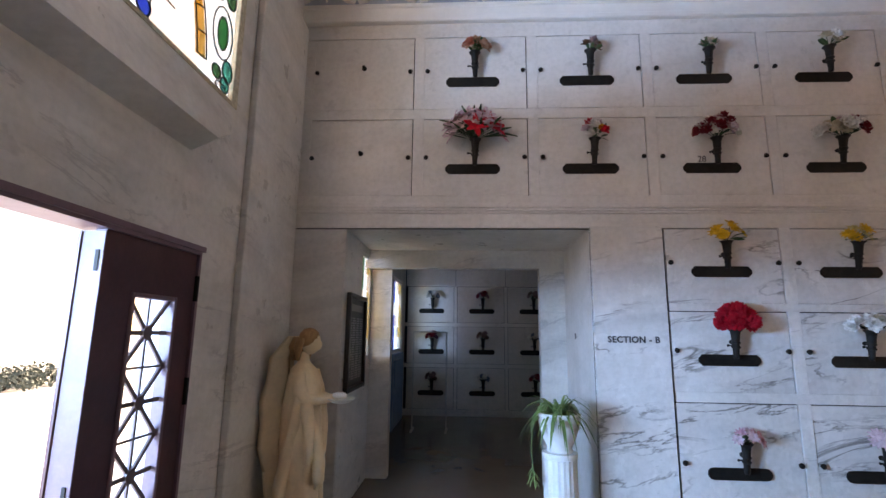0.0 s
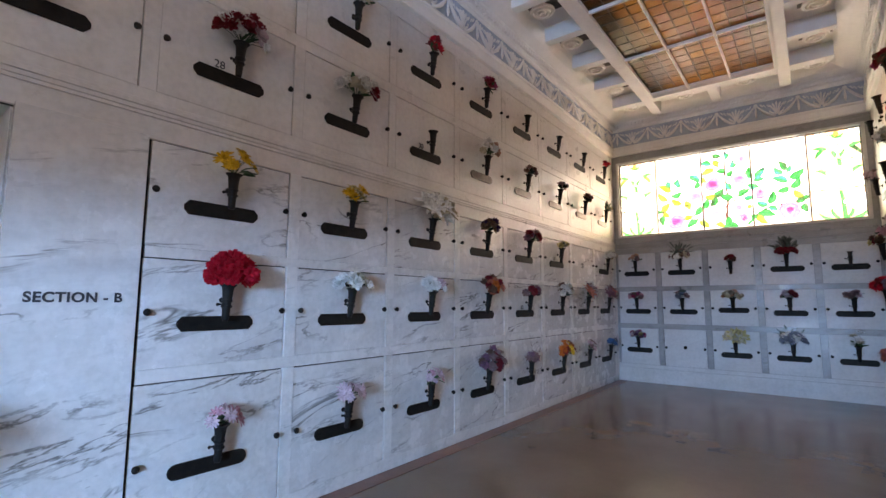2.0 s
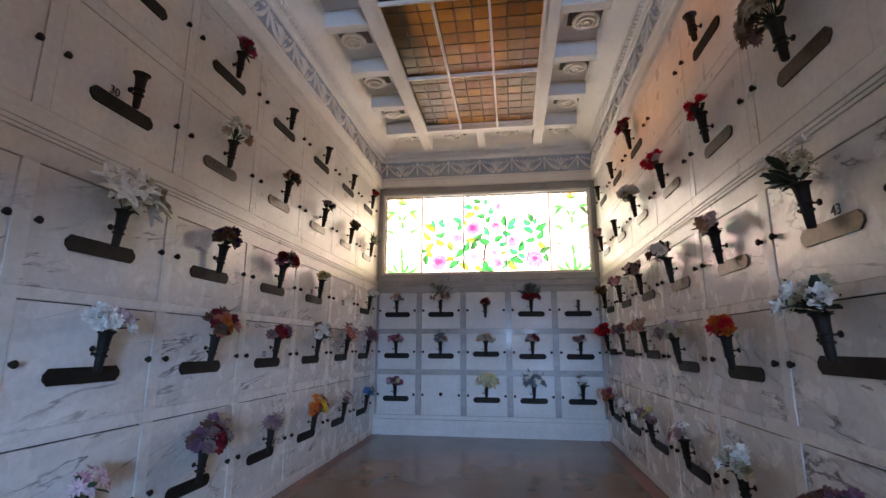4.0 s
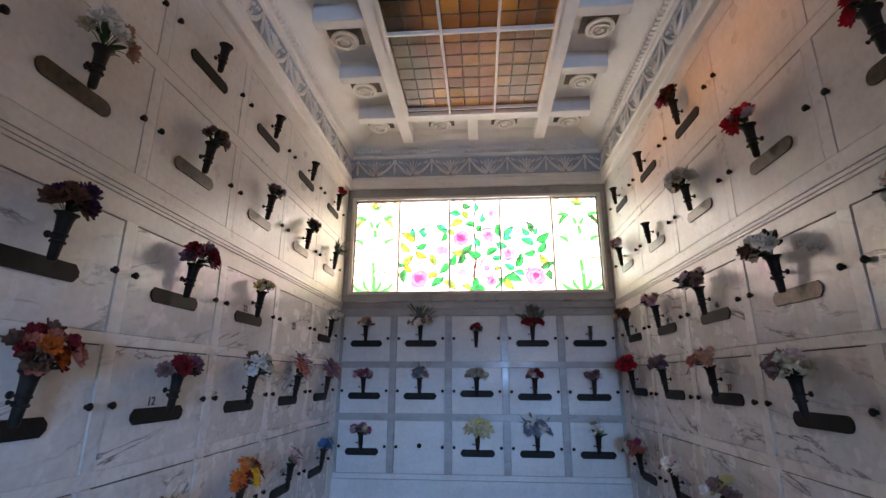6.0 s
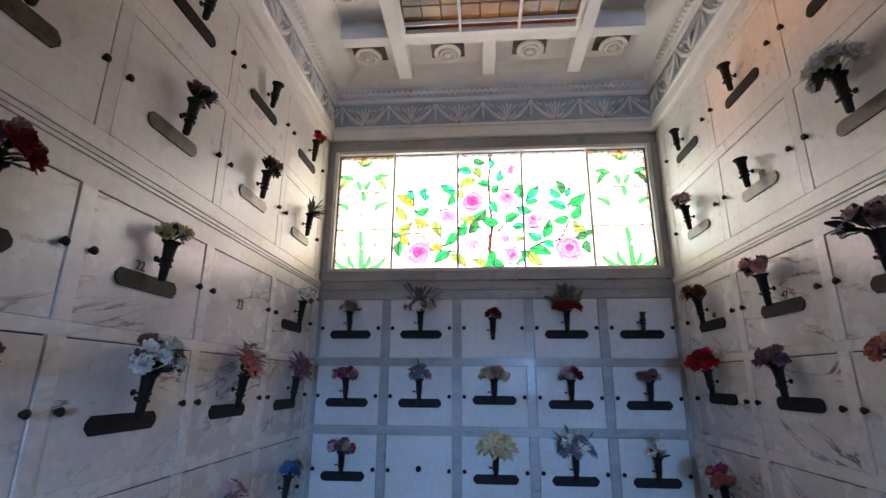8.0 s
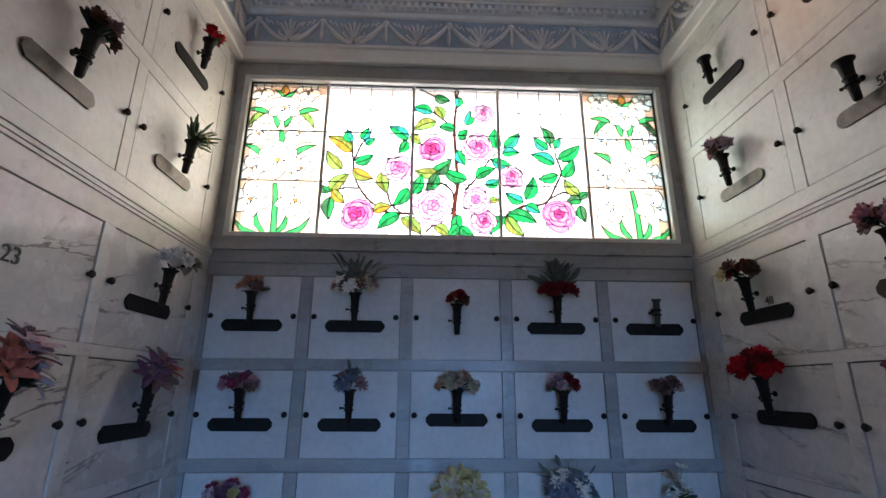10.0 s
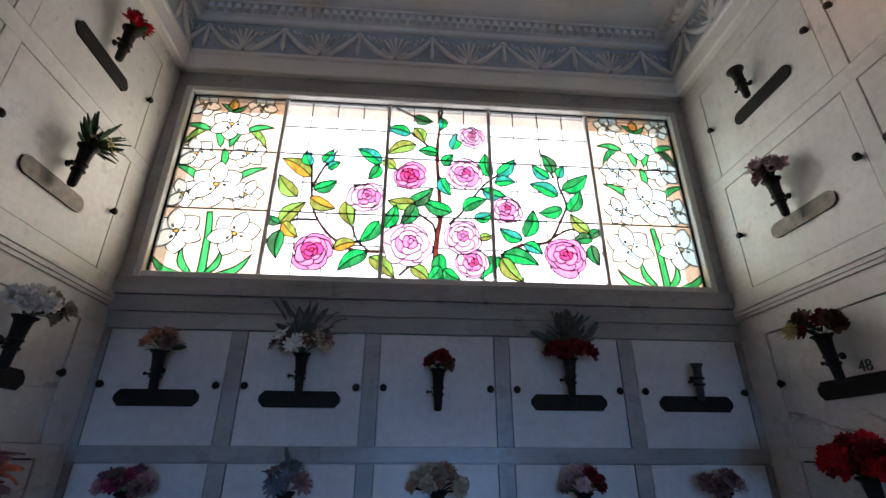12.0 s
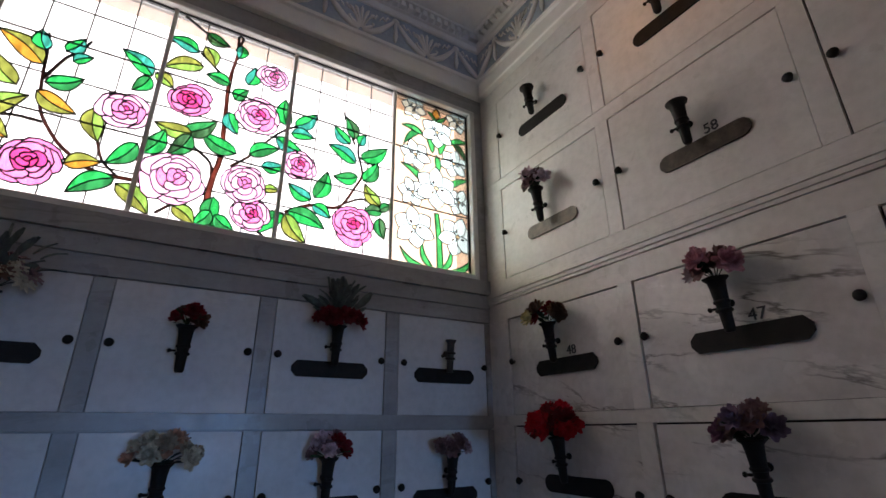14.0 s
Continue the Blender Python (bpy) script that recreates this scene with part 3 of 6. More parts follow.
box(bm, -0.17, 0.17, -0.18, 0.18, -0.004, 0.004, 0.002)
SHADE_PLATE = mesh("vent_plate", bm, M["soot"])
MED_X = [8.99 - 0.885 * j for j in range(11)]
spots = [(x, y) for x in MED_X for y in (SK0 - 0.45, SK1 + 0.45)] + [(MED_X[0], CY - 0.44), (MED_X[0], CY + 0.44)]
for i, (x, y) in enumerate(spots):
    ob = put("ceiling_medallion", MEDAL, None, pose(x, y, 4.972))
    put("vent_plate", SHADE_PLATE, ob, pose(0, 0, -0.006), "dark sooty vent opening")
    tagged(ob, "round cream plaster medallion in a ceiling coffer", "ceiling medallion", "medallions in the coffers")

# skylight: bars and amber panes
skyl = bmesh.new()
for y0, y1 in ((SK0 - 0.02, SK0 + 0.03), (SK1 - 0.03, SK1 + 0.02)):
    box(skyl, SKY_W, SKY_E, y0, y1, SKY_Z, SKY_Z + 0.14)
for x0, x1 in ((SKY_W - 0.02, SKY_W + 0.03), (SKY_E - 0.03, SKY_E + 0.02)):
    box(skyl, x0, x1, SK0, SK1, SKY_Z + 0.001, SKY_Z + 0.139)
skyl = struct(part("skylight", skyl, M["beam"]), "long amber leaded-glass skylight in white bars", "skylight")
third = (SK1 - SK0) / 3
for i in (1, 2):
    part("glazing_bar", (lambda b: (box(b, SKY_W, SKY_E, SK0 + third * i - 0.013, SK0 + third * i + 0.013, SKY_Z + 0.01, SKY_Z + 0.05), b)[1])(bmesh.new()), M["beam"], skyl)
for j in range(1, 5):
    x = SKY_E - 0.13 - 1.374 * j
    part("glazing_bar", (lambda b: (box(b, x - 0.014, x + 0.014, SK0, SK1, SKY_Z + 0.012, SKY_Z + 0.052), b)[1])(bmesh.new()), M["beam"], skyl)
part("glazing_bar", (lambda b: (box(b, SKY_E - 0.137, SKY_E - 0.123, SK0, SK1, SKY_Z + 0.012, SKY_Z + 0.052), b)[1])(bmesh.new()), M["beam"], skyl)
PY, PX = 9, 35
py, px = (SK1 - SK0 - 0.06) / PY, (SKY_E - SKY_W - 0.16) / PX
bm = bmesh.new()
box(bm, -px / 2 + 0.004, px / 2 - 0.004, -py / 2 + 0.004, py / 2 - 0.004, -0.003, 0.003)
PANE = mesh("pane", bm, G["sky"])
lead = bmesh.new()
for i in range(PX + 1):
    x = SKY_W + 0.03 + px * i
    box(lead, x - 0.005, x + 0.005, SK0, SK1, SKY_Z + 0.052, SKY_Z + 0.066)
for k in range(PY + 1):
    y = SK0 + 0.03 + py * k
    box(lead, SKY_W, SKY_E, y - 0.005, y + 0.005, SKY_Z + 0.053, SKY_Z + 0.065)
part("lead_grid", lead, M["lead"], skyl)
for i in range(PX):
    for k in range(PY):
        put("pane", PANE, skyl, pose(SKY_W + 0.03 + px * (i + 0.5), SK0 + 0.03 + py * (k + 0.5), SKY_Z + 0.06))
bm = bmesh.new()
box(bm, SKY_E - 0.125, SKY_E - 0.02, SK0, SK1, SKY_Z + 0.055, SKY_Z + 0.062)
part("border_pane", bm, G["stem"], skyl)
rf = bmesh.new()
WELL_N = 4.6
box(rf, -2.2, SKY_W - 0.2, LOBBY_S - 0.6, 9.6, 5.6, 5.7)
box(rf, SKY_E + 0.2, EX + 0.6, LOBBY_S - 0.6, 9.6, 5.6, 5.7)
box(rf, SKY_W - 0.2, SKY_E + 0.2, LOBBY_S - 0.6, SK0 - 0.1, 5.6, 5.7)
box(rf, SKY_W - 0.2, SKY_E + 0.2, WELL_N, 9.6, 5.6, 5.7)
struct(part("roof", rf, M["asphalt"]), "flat dark roof over the hall, open above the skylight", "roof")
# added, unseen: darkens the panes from below, lets low sun in under it
struct(slab("lantern_roof", M["asphalt"], SKY_W - 0.6, 10.3, SK0 - 0.5, 3.4, 6.2, 6.32), "dark sheltering roof raised over the skylight", "roof")
# unseen posts, added only to carry that slab
for x in (SKY_W - 0.4, 5.0, 10.1):
    for y in (SK0 - 0.3, 3.2):
        struct(slab("lantern_post", M["concrete"], x - 0.05, x + 0.05, y - 0.05, y + 0.05, 5.6, 6.2), "plain post under the raised roof", "post")
for x0, x1 in ((SKY_W - 0.4, SKY_W - 0.2), (SKY_E + 0.2, SKY_E + 0.4)):
    struct(slab("skylight_well", M["plaster"], x0, x1, SK0 - 0.3, WELL_N + 0.2, 5.2, 5.599), "plain plaster side of the skylight well", "wall")
for y0, y1 in ((SK0 - 0.3, SK0 - 0.1), (WELL_N, WELL_N + 0.2)):
    struct(slab("skylight_well", M["plaster"], SKY_W - 0.2, SKY_E + 0.2, y0, y1, 5.2, 5.599), "plain plaster side of the skylight well", "wall")


# ---- passage and the crypt room behind it ----
PASS_Y = 4.74
jw = bmesh.new()
box(jw, -1.5, -1.075, NY + 0.0225, 4.40, 0, 2.318)
box(jw, -1.5, -1.075, 4.40, PASS_Y + 0.2, 0, 1.18)
box(jw, -1.5, -1.075, 4.40, PASS_Y + 0.2, 2.26, 2.318)
box(jw, -1.5, -1.075, 4.90, PASS_Y + 0.2, 1.18, 2.26)
struct(part("wall_passage_west", jw, M["lobby"]), "grey marble side of the passage with a narrow window", "wall")
struct(slab("wall_passage_east", M["east_slab"], 0.958, 1.3, NY + 0.022, PASS_Y + 0.2, 0, 2.318), "white marble side of the passage", "wall")
struct(slab("ceiling_passage", M["lobby"], -1.5, 1.3, NY + 0.024, PASS_Y + 0.4, 2.319, 2.6), "plain marble soffit of the passage", "ceiling")
pl = bmesh.new()
box(pl, -1.5, 1.3, PASS_Y, PASS_Y + 0.12, 2.13, 2.318)
box(pl, -1.5, -0.86, PASS_Y + 0.16, PASS_Y + 0.3, 0, 2.13)
box(pl, 0.70, 1.3, PASS_Y, PASS_Y + 0.12, 0, 2.13)
struct(part("wall_passage_frame", pl, M["lobby"]), "plain grey doorway frame in the passage", "wall")
far = bmesh.new()
box(far, -1.6, 4.0, 8.72, 8.95, 0, 3.0)
far = struct(part("wall_far", far, M["joint"]), "dim marble crypt wall at the end of the far room", "wall")
fw = bmesh.new()
box(fw, -1.6, -1.2, PASS_Y + 0.3, 7.2, 0, 2.9)
box(fw, -1.6, -1.2, 8.3, 8.72, 0, 2.9)
box(fw, -1.6, -1.2, 7.2, 8.3, 0, 1.15)
box(fw, -1.6, -1.2, 7.2, 8.3, 2.35, 2.9)
struct(part("wall_far_west", fw, M["lobby"]), "grey marble outer wall of the far room", "wall")
struct(slab("wall_far_east", M["lobby"], 3.7, 4.0, PASS_Y, 8.72, 0, 2.9), "plain grey marble wall of the far room", "wall")
struct(slab("wall_far_front", M["lobby"], 1.3, 4.0, PASS_Y, PASS_Y + 0.2, 0, 2.9), "plain grey marble wall of the far room", "wall")
struct(slab("ceiling_far", M["plaster"], -1.6, 4.0, PASS_Y + 0.12, 8.95, 2.9, 3.1), "plain plaster ceiling of the far room", "ceiling")
FAR_ROWS = {"a": (1.66, 2.32), "b": (0.92, 1.58), "c": (0.12, 0.84)}
for i in range(5):
    u = -0.72 + 0.93 * i
    for row, (z0, z1) in FAR_ROWS.items():
        key = ("far", round(z1 - z0, 3))
        if key not in PANELS:
            PANELS[key] = panel_mesh("panel", 0.86, z1 - z0, M["slab_up"])
        put("panel", PANELS[key], far, pose(u, 8.70, (z0 + z1) / 2))
    for z0, z1 in ((2.33, 2.9),):
        bm = bmesh.new()
        box(bm, u - 0.462, u + 0.462, 8.702, 8.719, z0, z1, 0.002)
        part("panel", bm, M["slab_up"], far)
    bm = bmesh.new()
    box(bm, u + 0.437, u + 0.493, 8.704, 8.719, 0.0, 2.325, 0.002)
    part("stile", bm, M["stile"], far)

for z0, z1 in ((0.0, 0.115), (0.845, 0.915), (1.585, 1.655)):
    bm = bmesh.new()
    box(bm, -1.2, 3.7, 8.703, 8.7195, z0, z1, 0.002)
    part("rail", bm, M["stile"], far)
side_door = bmesh.new()
box(side_door, -1.199, -1.165, 7.15, 8.35, 0.01, 1.13)
for z0, z1 in ((0.12, 0.52), (0.62, 1.04)):
    box(side_door, -1.166, -1.152, 7.3, 8.2, z0, z1, 0.006)
struct(part("door_2", side_door, M["blue_door"]), "blue-grey panelled lower half of a side door", "door")

# narrow stained windows of the passage and the far room
for name, y0, y1, z0, z1, x in (("window_2", 4.40, 4.90, 1.18, 2.26, -1.11), ("window_3", 7.2, 8.3, 1.15, 2.35, -1.24)):
    w = bmesh.new()
    for a, b, c, d in ((y0, y0 + 0.04, z0, z1), (y1 - 0.04, y1, z0, z1), (y0 + 0.04, y1 - 0.04, z0, z0 + 0.04), (y0 + 0.04, y1 - 0.04, z1 - 0.04, z1)):
        box(w, x - 0.02, x + 0.02, a, b, c, d)
    w = struct(part(name, w, M["frame_white"]), "narrow stained-glass window with gold and green borders", "window")
    cols = [G["cream"], G["green"] if name == "window_2" else G["blue"], G["white"], G["white"], G["gold"]]
    n = len(cols)
    for i in range(n):
        for k in range(6):
            a = y0 + 0.04 + (y1 - y0 - 0.08) * i / n
            b = y0 + 0.04 + (y1 - y0 - 0.08) * (i + 1) / n
            c = z0 + 0.04 + (z1 - z0 - 0.08) * k / 6
            d = z0 + 0.04 + (z1 - z0 - 0.08) * (k + 1) / 6
            bm = bmesh.new()
            box(bm, x - 0.003, x + 0.003, a + 0.003, b - 0.003, c + 0.003, d - 0.003)
            part("pane", bm, cols[i] if (i + k) % 4 else G["cream"], w)
area("passage_window_daylight", look((-1.42, 4.65, 1.75), (2, 4.65, 1.6)), 0.5, 1.0, 0.7, (0.85, 0.95, 1.0))

# ---- entrance doors ----
def door_leaf():
    """A bronze leaf with a tall glazed grille of crossing bars; hinge edge at x = 0, leaf towards -x."""
    w, h = 0.68, 1.86
    d = new("entrance_door")
    fr = bmesh.new()
    for a, b, c, e in ((-w, -w + 0.2, 0, h), (-0.16, 0, 0, h), (-w + 0.2, -0.16, 0, 0.28), (-w + 0.2, -0.16, h - 0.26, h)):
        box(fr, a, b, -0.025, 0.025, c, e)
    part("leaf", fr, M["door"], d)
    bead = bmesh.new()
    for a, b, c, e in ((-w + 0.19, -w + 0.212, 0.27, h - 0.25), (-0.172, -0.15, 0.27, h - 0.25)):
        box(bead, a, b, -0.034, 0.034, c, e, 0.004)
    for c, e in ((0.27, 0.292), (h - 0.272, h - 0.25)):
        box(bead, -w + 0.213, -0.173, -0.033, 0.033, c, e, 0.004)
    part("glazing_bead", bead, M["door_edge"], d)
    gx0, gx1, gz0, gz1 = -w + 0.212, -0.172, 0.292, h - 0.272
    n = 4
    cell = (gz1 - gz0) / n
    bars = bmesh.new()
    cx = (gx0 + gx1) / 2

    def flat_bar(p, q, w, y):
        d = Vector((q[0] - p[0], 0, q[1] - p[1]))
        m = Matrix.Translation(((p[0] + q[0]) / 2, y, (p[1] + q[1]) / 2)) @ d.to_track_quat("X", "Z").to_matrix().to_4x4()
        bmesh.ops.create_cube(bars, size=1.0, matrix=m @ Matrix.Diagonal((d.length, 0.012, w, 1)))

    for i in range(n):
        z0, z1 = gz0 + cell * i, gz0 + cell * (i + 1)
        zc = (z0 + z1) / 2
        flat_bar((gx0, z0), (gx1, z1), 0.020, 0.0)
        flat_bar((gx0, z1), (gx1, z0), 0.020, 0.001)
        flat_bar((gx0, zc), (gx1, zc), 0.020, 0.002)
        if i:
            flat_bar((gx0, z0), (gx1, z0), 0.011, 0.003)
        lathe(bars, [(0.002, -0.012), (0.034, -0.010), (0.034, 0.010), (0.002, 0.012)], 8, Matrix.Translation((cx, 0, zc)) @ Matrix.Rotation(radians(90), 4, "X"))
    flat_bar((cx, gz0), (cx, gz1), 0.015, 0.004)
    part("grille", bars, M["grille"], d, "dark bronze grille of crossing bars")
    edge = bmesh.new()
    box(edge, -w - 0.006, -w - 0.0005, -0.024, 0.075, 0.01, h - 0.01)
    edge = part("lock_edge", edge, M["door_edge"], d, "pale worn lock edge")
    strip_bm = bmesh.new()
    box(strip_bm, -w - 0.012, -w + 0.004, 0.0755, 0.095, 0.01, h - 0.01, 0.003)
    part("astragal", strip_bm, M["door"], d, "dark meeting strip along the lock edge")
    for z in (0.75, 1.68):
        lk = bmesh.new()
        box(lk, -w - 0.010, -w - 0.0065, -0.008, 0.008, z, z + 0.09)
        part("bolt_plate", lk, M["bronze"], edge)
    for z in (0.35, 1.05, 1.6):
        hg = bmesh.new()
        lathe(hg, [(0.014, z), (0.014, z + 0.14)], 8, Matrix.Translation((0.012, -0.03, 0)))
        part("hinge", hg, M["bronze"], d)
    return d


leaf = door_leaf()
leaf.matrix_basis = pose(WX - 0.085, DOOR_N - 0.025, 0.01, 0, 0, 90)
tagged(leaf, "dark maroon bronze entrance door with a glazed star grille, closed", "door", "entrance doors")
other = copy_thing(leaf, pose(WX - 0.30, DOOR_S + 0.03, 0.01, 0, 0, 172))
tagged(other, "dark maroon bronze entrance door, swung open outward", "door")
cas = bmesh.new()
for a, b in ((DOOR_S, DOOR_S + 0.022), (DOOR_N - 0.022, DOOR_N)):
    box(cas, WX - 0.2, WX - 0.046, a, b, 0, DOOR_H)
box(cas, WX - 0.2, WX - 0.046, DOOR_S + 0.022, DOOR_N - 0.022, DOOR_H - 0.018, DOOR_H)
box(cas, WX - 0.06, WX - 0.036, DOOR_S - 0.03, DOOR_N + 0.02, DOOR_H + 0.0, DOOR_H + 0.03)
struct(part("door_frame", cas, M["door_edge"]), "pale metal frame round the entrance doors", "door frame")

# high lobby window: round-headed rosette window in gold and green
lw = bmesh.new()
x = WX - 0.075
for a, b, c, d in ((0.0, 0.05, 2.87, 4.2), (2.56, 2.628, 2.87, 4.2), (0.05, 2.56, 2.87, 2.9), (0.05, 2.56, 4.14, 4.2)):
    box(lw, x - 0.03, x + 0.03, a, b, c, d, 0.004)
lw = struct(part("window_4", lw, M["p_cream"]), "high stained-glass lobby window with gold and green scrolls", "window")


def lobby_glass(poly, mat, dx=0.0):
    bm = bmesh.new()
    n = len(poly)
    a = [bm.verts.new((x - 0.002 + dx, p, q)) for p, q in poly]
    b = [bm.verts.new((x + 0.002 + dx, p, q)) for p, q in poly]
    bm.faces.new(a)
    bm.faces.new(b[::-1])
    for i in range(n):
        bm.faces.new((a[i], b[i], b[(i + 1) % n], a[(i + 1) % n]))
    part("pane", bm, mat, lw)


def ring(cy, cz, ry, rz, n=16):
    return [(cy + ry * math.cos(2 * math.pi * i / n), cz + rz * math.sin(2 * math.pi * i / n)) for i in range(n)]


for i in range(4):
    for k in range(3):
        lobby_glass([(0.05 + 0.43 * i, 2.9 + 0.41 * k), (0.476 + 0.43 * i, 2.9 + 0.41 * k), (0.476 + 0.43 * i, 3.306 + 0.41 * k), (0.05 + 0.43 * i, 3.306 + 0.41 * k)], G["white"])
def arc_at(k, r):
    a = math.pi / 2 * k / 14
    return (0.9 + 1.27 * r * math.cos(a), 2.86 + 1.2 * r * math.sin(a))


cames = []
for k in range(14):
    quad = [arc_at(k, 1.0), arc_at(k, 1.075), arc_at(k + 1, 1.075), arc_at(k + 1, 1.0)]
    if max(q[1] for q in quad) < 4.14 and min(q[1] for q in quad) > 2.86:
        lobby_glass([(y, max(z, 2.9)) for y, z in quad], G["gold" if k % 3 else "amber"], 0.006)
        cames += list(zip(quad, quad[1:] + quad[:1]))
lobby_glass([(1.77, 2.9), (2.56, 2.9), (2.56, 4.14), (1.77, 4.14)], G["cream"])
for cy, cz, ry, rz, g, dx in ((2.40, 3.27, 0.115, 0.17, "white", 0.007), (2.40, 3.27, 0.06, 0.11, "green", 0.013), (2.49, 3.06, 0.06, 0.07, "teal", 0.012), (2.47, 2.96, 0.05, 0.05, "teal", 0.013), (2.37, 3.0, 0.05, 0.045, "dark", 0.012), (2.43, 2.93, 0.06, 0.025, "white", 0.014),
                              (2.33, 3.52, 0.05, 0.06, "teal", 0.012), (2.46, 3.55, 0.06, 0.07, "dark", 0.012), (2.38, 3.78, 0.10, 0.13, "white", 0.007), (2.38, 3.78, 0.05, 0.08, "green", 0.013), (1.72, 2.95, 0.05, 0.045, "blue", 0.012)):
    pts = ring(cy, cz, ry, rz, 14)
    lobby_glass(pts, G[g], dx)
    cames += list(zip(pts, pts[1:] + pts[:1]))
ll = bmesh.new()
for i in range(5):
    box(ll, x + 0.003, x + 0.010, 0.047 + 0.43 * i, 0.053 + 0.43 * i, 2.9, 4.14)
for k in range(1, 7):
    box(ll, x + 0.003, x + 0.010, 0.05, 1.95, 2.897 + 0.205 * k, 2.902 + 0.205 * k)
for (a, b), (c, d) in cames:
    tube(ll, [(x + 0.016, a, max(b, 2.9)), (x + 0.016, c, max(d, 2.9))], 0.005, 4)
part("lead_came", ll, M["lead"], lw)


# ---- east window: stained glass with roses and lilies ----
GX = EX + 0.05
WY0, WY1, WZ0, WZ1 = -0.012, 3.625, 2.64, 4.108
w1 = bmesh.new()
for a, b, c, d in ((WY0, WY0 + 0.045, WZ0, WZ1), (WY1 - 0.045, WY1, WZ0, WZ1), (WY0 + 0.045, WY1 - 0.045, WZ0, WZ0 + 0.04), (WY0 + 0.045, WY1 - 0.045, WZ1 - 0.04, WZ1)):
    box(w1, EX - 0.012, EX + 0.09, a, b, c, d, 0.006)
window_1 = struct(part("window_1", w1, M["frame_white"]), "wide stained-glass window of pink roses and white lilies", "window")
bead = bmesh.new()
for a, b, c, d in ((WY0 + 0.045, WY0 + 0.06, WZ0 + 0.04, WZ1 - 0.04), (WY1 - 0.06, WY1 - 0.045, WZ0 + 0.04, WZ1 - 0.04), (WY0 + 0.06, WY1 - 0.06, WZ0 + 0.04, WZ0 + 0.05), (WY0 + 0.06, WY1 - 0.06, WZ1 - 0.05, WZ1 - 0.04)):
    box(bead, GX - 0.012, GX + 0.012, a, b, c, d, 0.002)
part("glazing_bead", bead, M["lead"], window_1)
MULL = (2.915, 2.172, 1.438, 0.690)
for y in MULL:
    bm = bmesh.new()
    box(bm, GX - 0.025, GX + 0.02, y - 0.012, y + 0.012, WZ0 + 0.04, WZ1 - 0.04, 0.003)
    part("mullion", bm, M["frame_white"], window_1)
BAYS = [WY1 - 0.05, *MULL, WY0 + 0.05]
GZ0, GZ1 = WZ0 + 0.045, WZ1 - 0.045
PIECES = []  # from the background forwards: outline, glass, name, parent, width of the lead round it


def piece(poly, mat, name, parent=None, came=0.006):
    n = len(poly)
    if sum(poly[i - 1][0] * poly[i][1] - poly[i][0] * poly[i - 1][1] for i in range(n)) < 0:
        poly = poly[::-1]
    PIECES.append((poly, mat, name, parent or window_1, came))


def blade(y0, z0, y1, z1, width, bend=0.0, n=8):
    """Points of a leaf's midrib and its two edges."""
    d = Vector((y1 - y0, z1 - z0))
    L = d.length
    d /= L
    s = Vector((-d.y, d.x))
    rib, left, right = [], [], []
    for k in range(n + 1):
        t = k / n
        c = Vector((y0, z0)) + d * L * t + s * bend * L * math.sin(math.pi * t)
        w = width * math.sin(math.pi * t ** 0.75) ** 0.9 * 0.5 if 0 < k < n else 0.0
        rib.append((c.x, c.y))
        left.append(((c + s * w).x, (c + s * w).y))
        right.append(((c - s * w).x, (c - s * w).y))
    return rib, left, right


TONES = {"green": ("green", "emerald"), "teal": ("teal", "emerald"), "olive": ("olive", "moss"), "amber": ("amber", "olive"), "dark": ("dark", "green")}


def glass_leaf(y0, z0, y1, z1, tone, n):
    L = math.hypot(y1 - y0, z1 - z0)
    rib, left, right = blade(y0, z0, y1, z1, min(0.66 * L, 0.05 + 0.26 * L), 0.09 * (-1) ** n)
    a, b = TONES[tone] if n % 3 else TONES[tone][::-1]
    piece(rib + left[1:-1][::-1], G[a], "leaf", None, 0.005)
    piece(rib + right[1:-1][::-1], G[b], "leaf", None, 0.005)


def stem(pts, w0, w1, mat, name="stem"):
    """A tapering stem through points, rounded by a few steps between them."""
    fine = []
    for i in range(len(pts) - 1):
        p0, p1, p2, p3 = (Vector(pts[min(max(i + k, 0), len(pts) - 1)]) for k in (-1, 0, 1, 2))
        for k in range(3):
            t = k / 3
            fine.append(0.5 * ((2 * p1) + (p2 - p0) * t + (2 * p0 - 5 * p1 + 4 * p2 - p3) * t * t + (3 * p1 - p0 - 3 * p2 + p3) * t ** 3))
    fine.append(Vector(pts[-1]))
    n = len(fine)
    left, right = [], []
    for i, p in enumerate(fine):
        d = (fine[min(i + 1, n - 1)] - fine[max(i - 1, 0)]).normalized()
        s = Vector((-d.y, d.x)) * (w0 + (w1 - w0) * i / (n - 1)) / 2
        left.append(tuple(p + s))
        right.append(tuple(p - s))
    piece(left + right[::-1], mat, name, None, 0.004)


def blob(cy, cz, ry, rz, turn, n=11, dent=0.0):
    out = []
    for i in range(n):
        a = 2 * math.pi * i / n
        q = 1 - dent * max(0.0, math.cos(a)) ** 6
        y, z = ry * q * math.cos(a), rz * math.sin(a)
        out.append((cy + y * math.cos(turn) - z * math.sin(turn), cz + y * math.sin(turn) + z * math.cos(turn)))
    return out


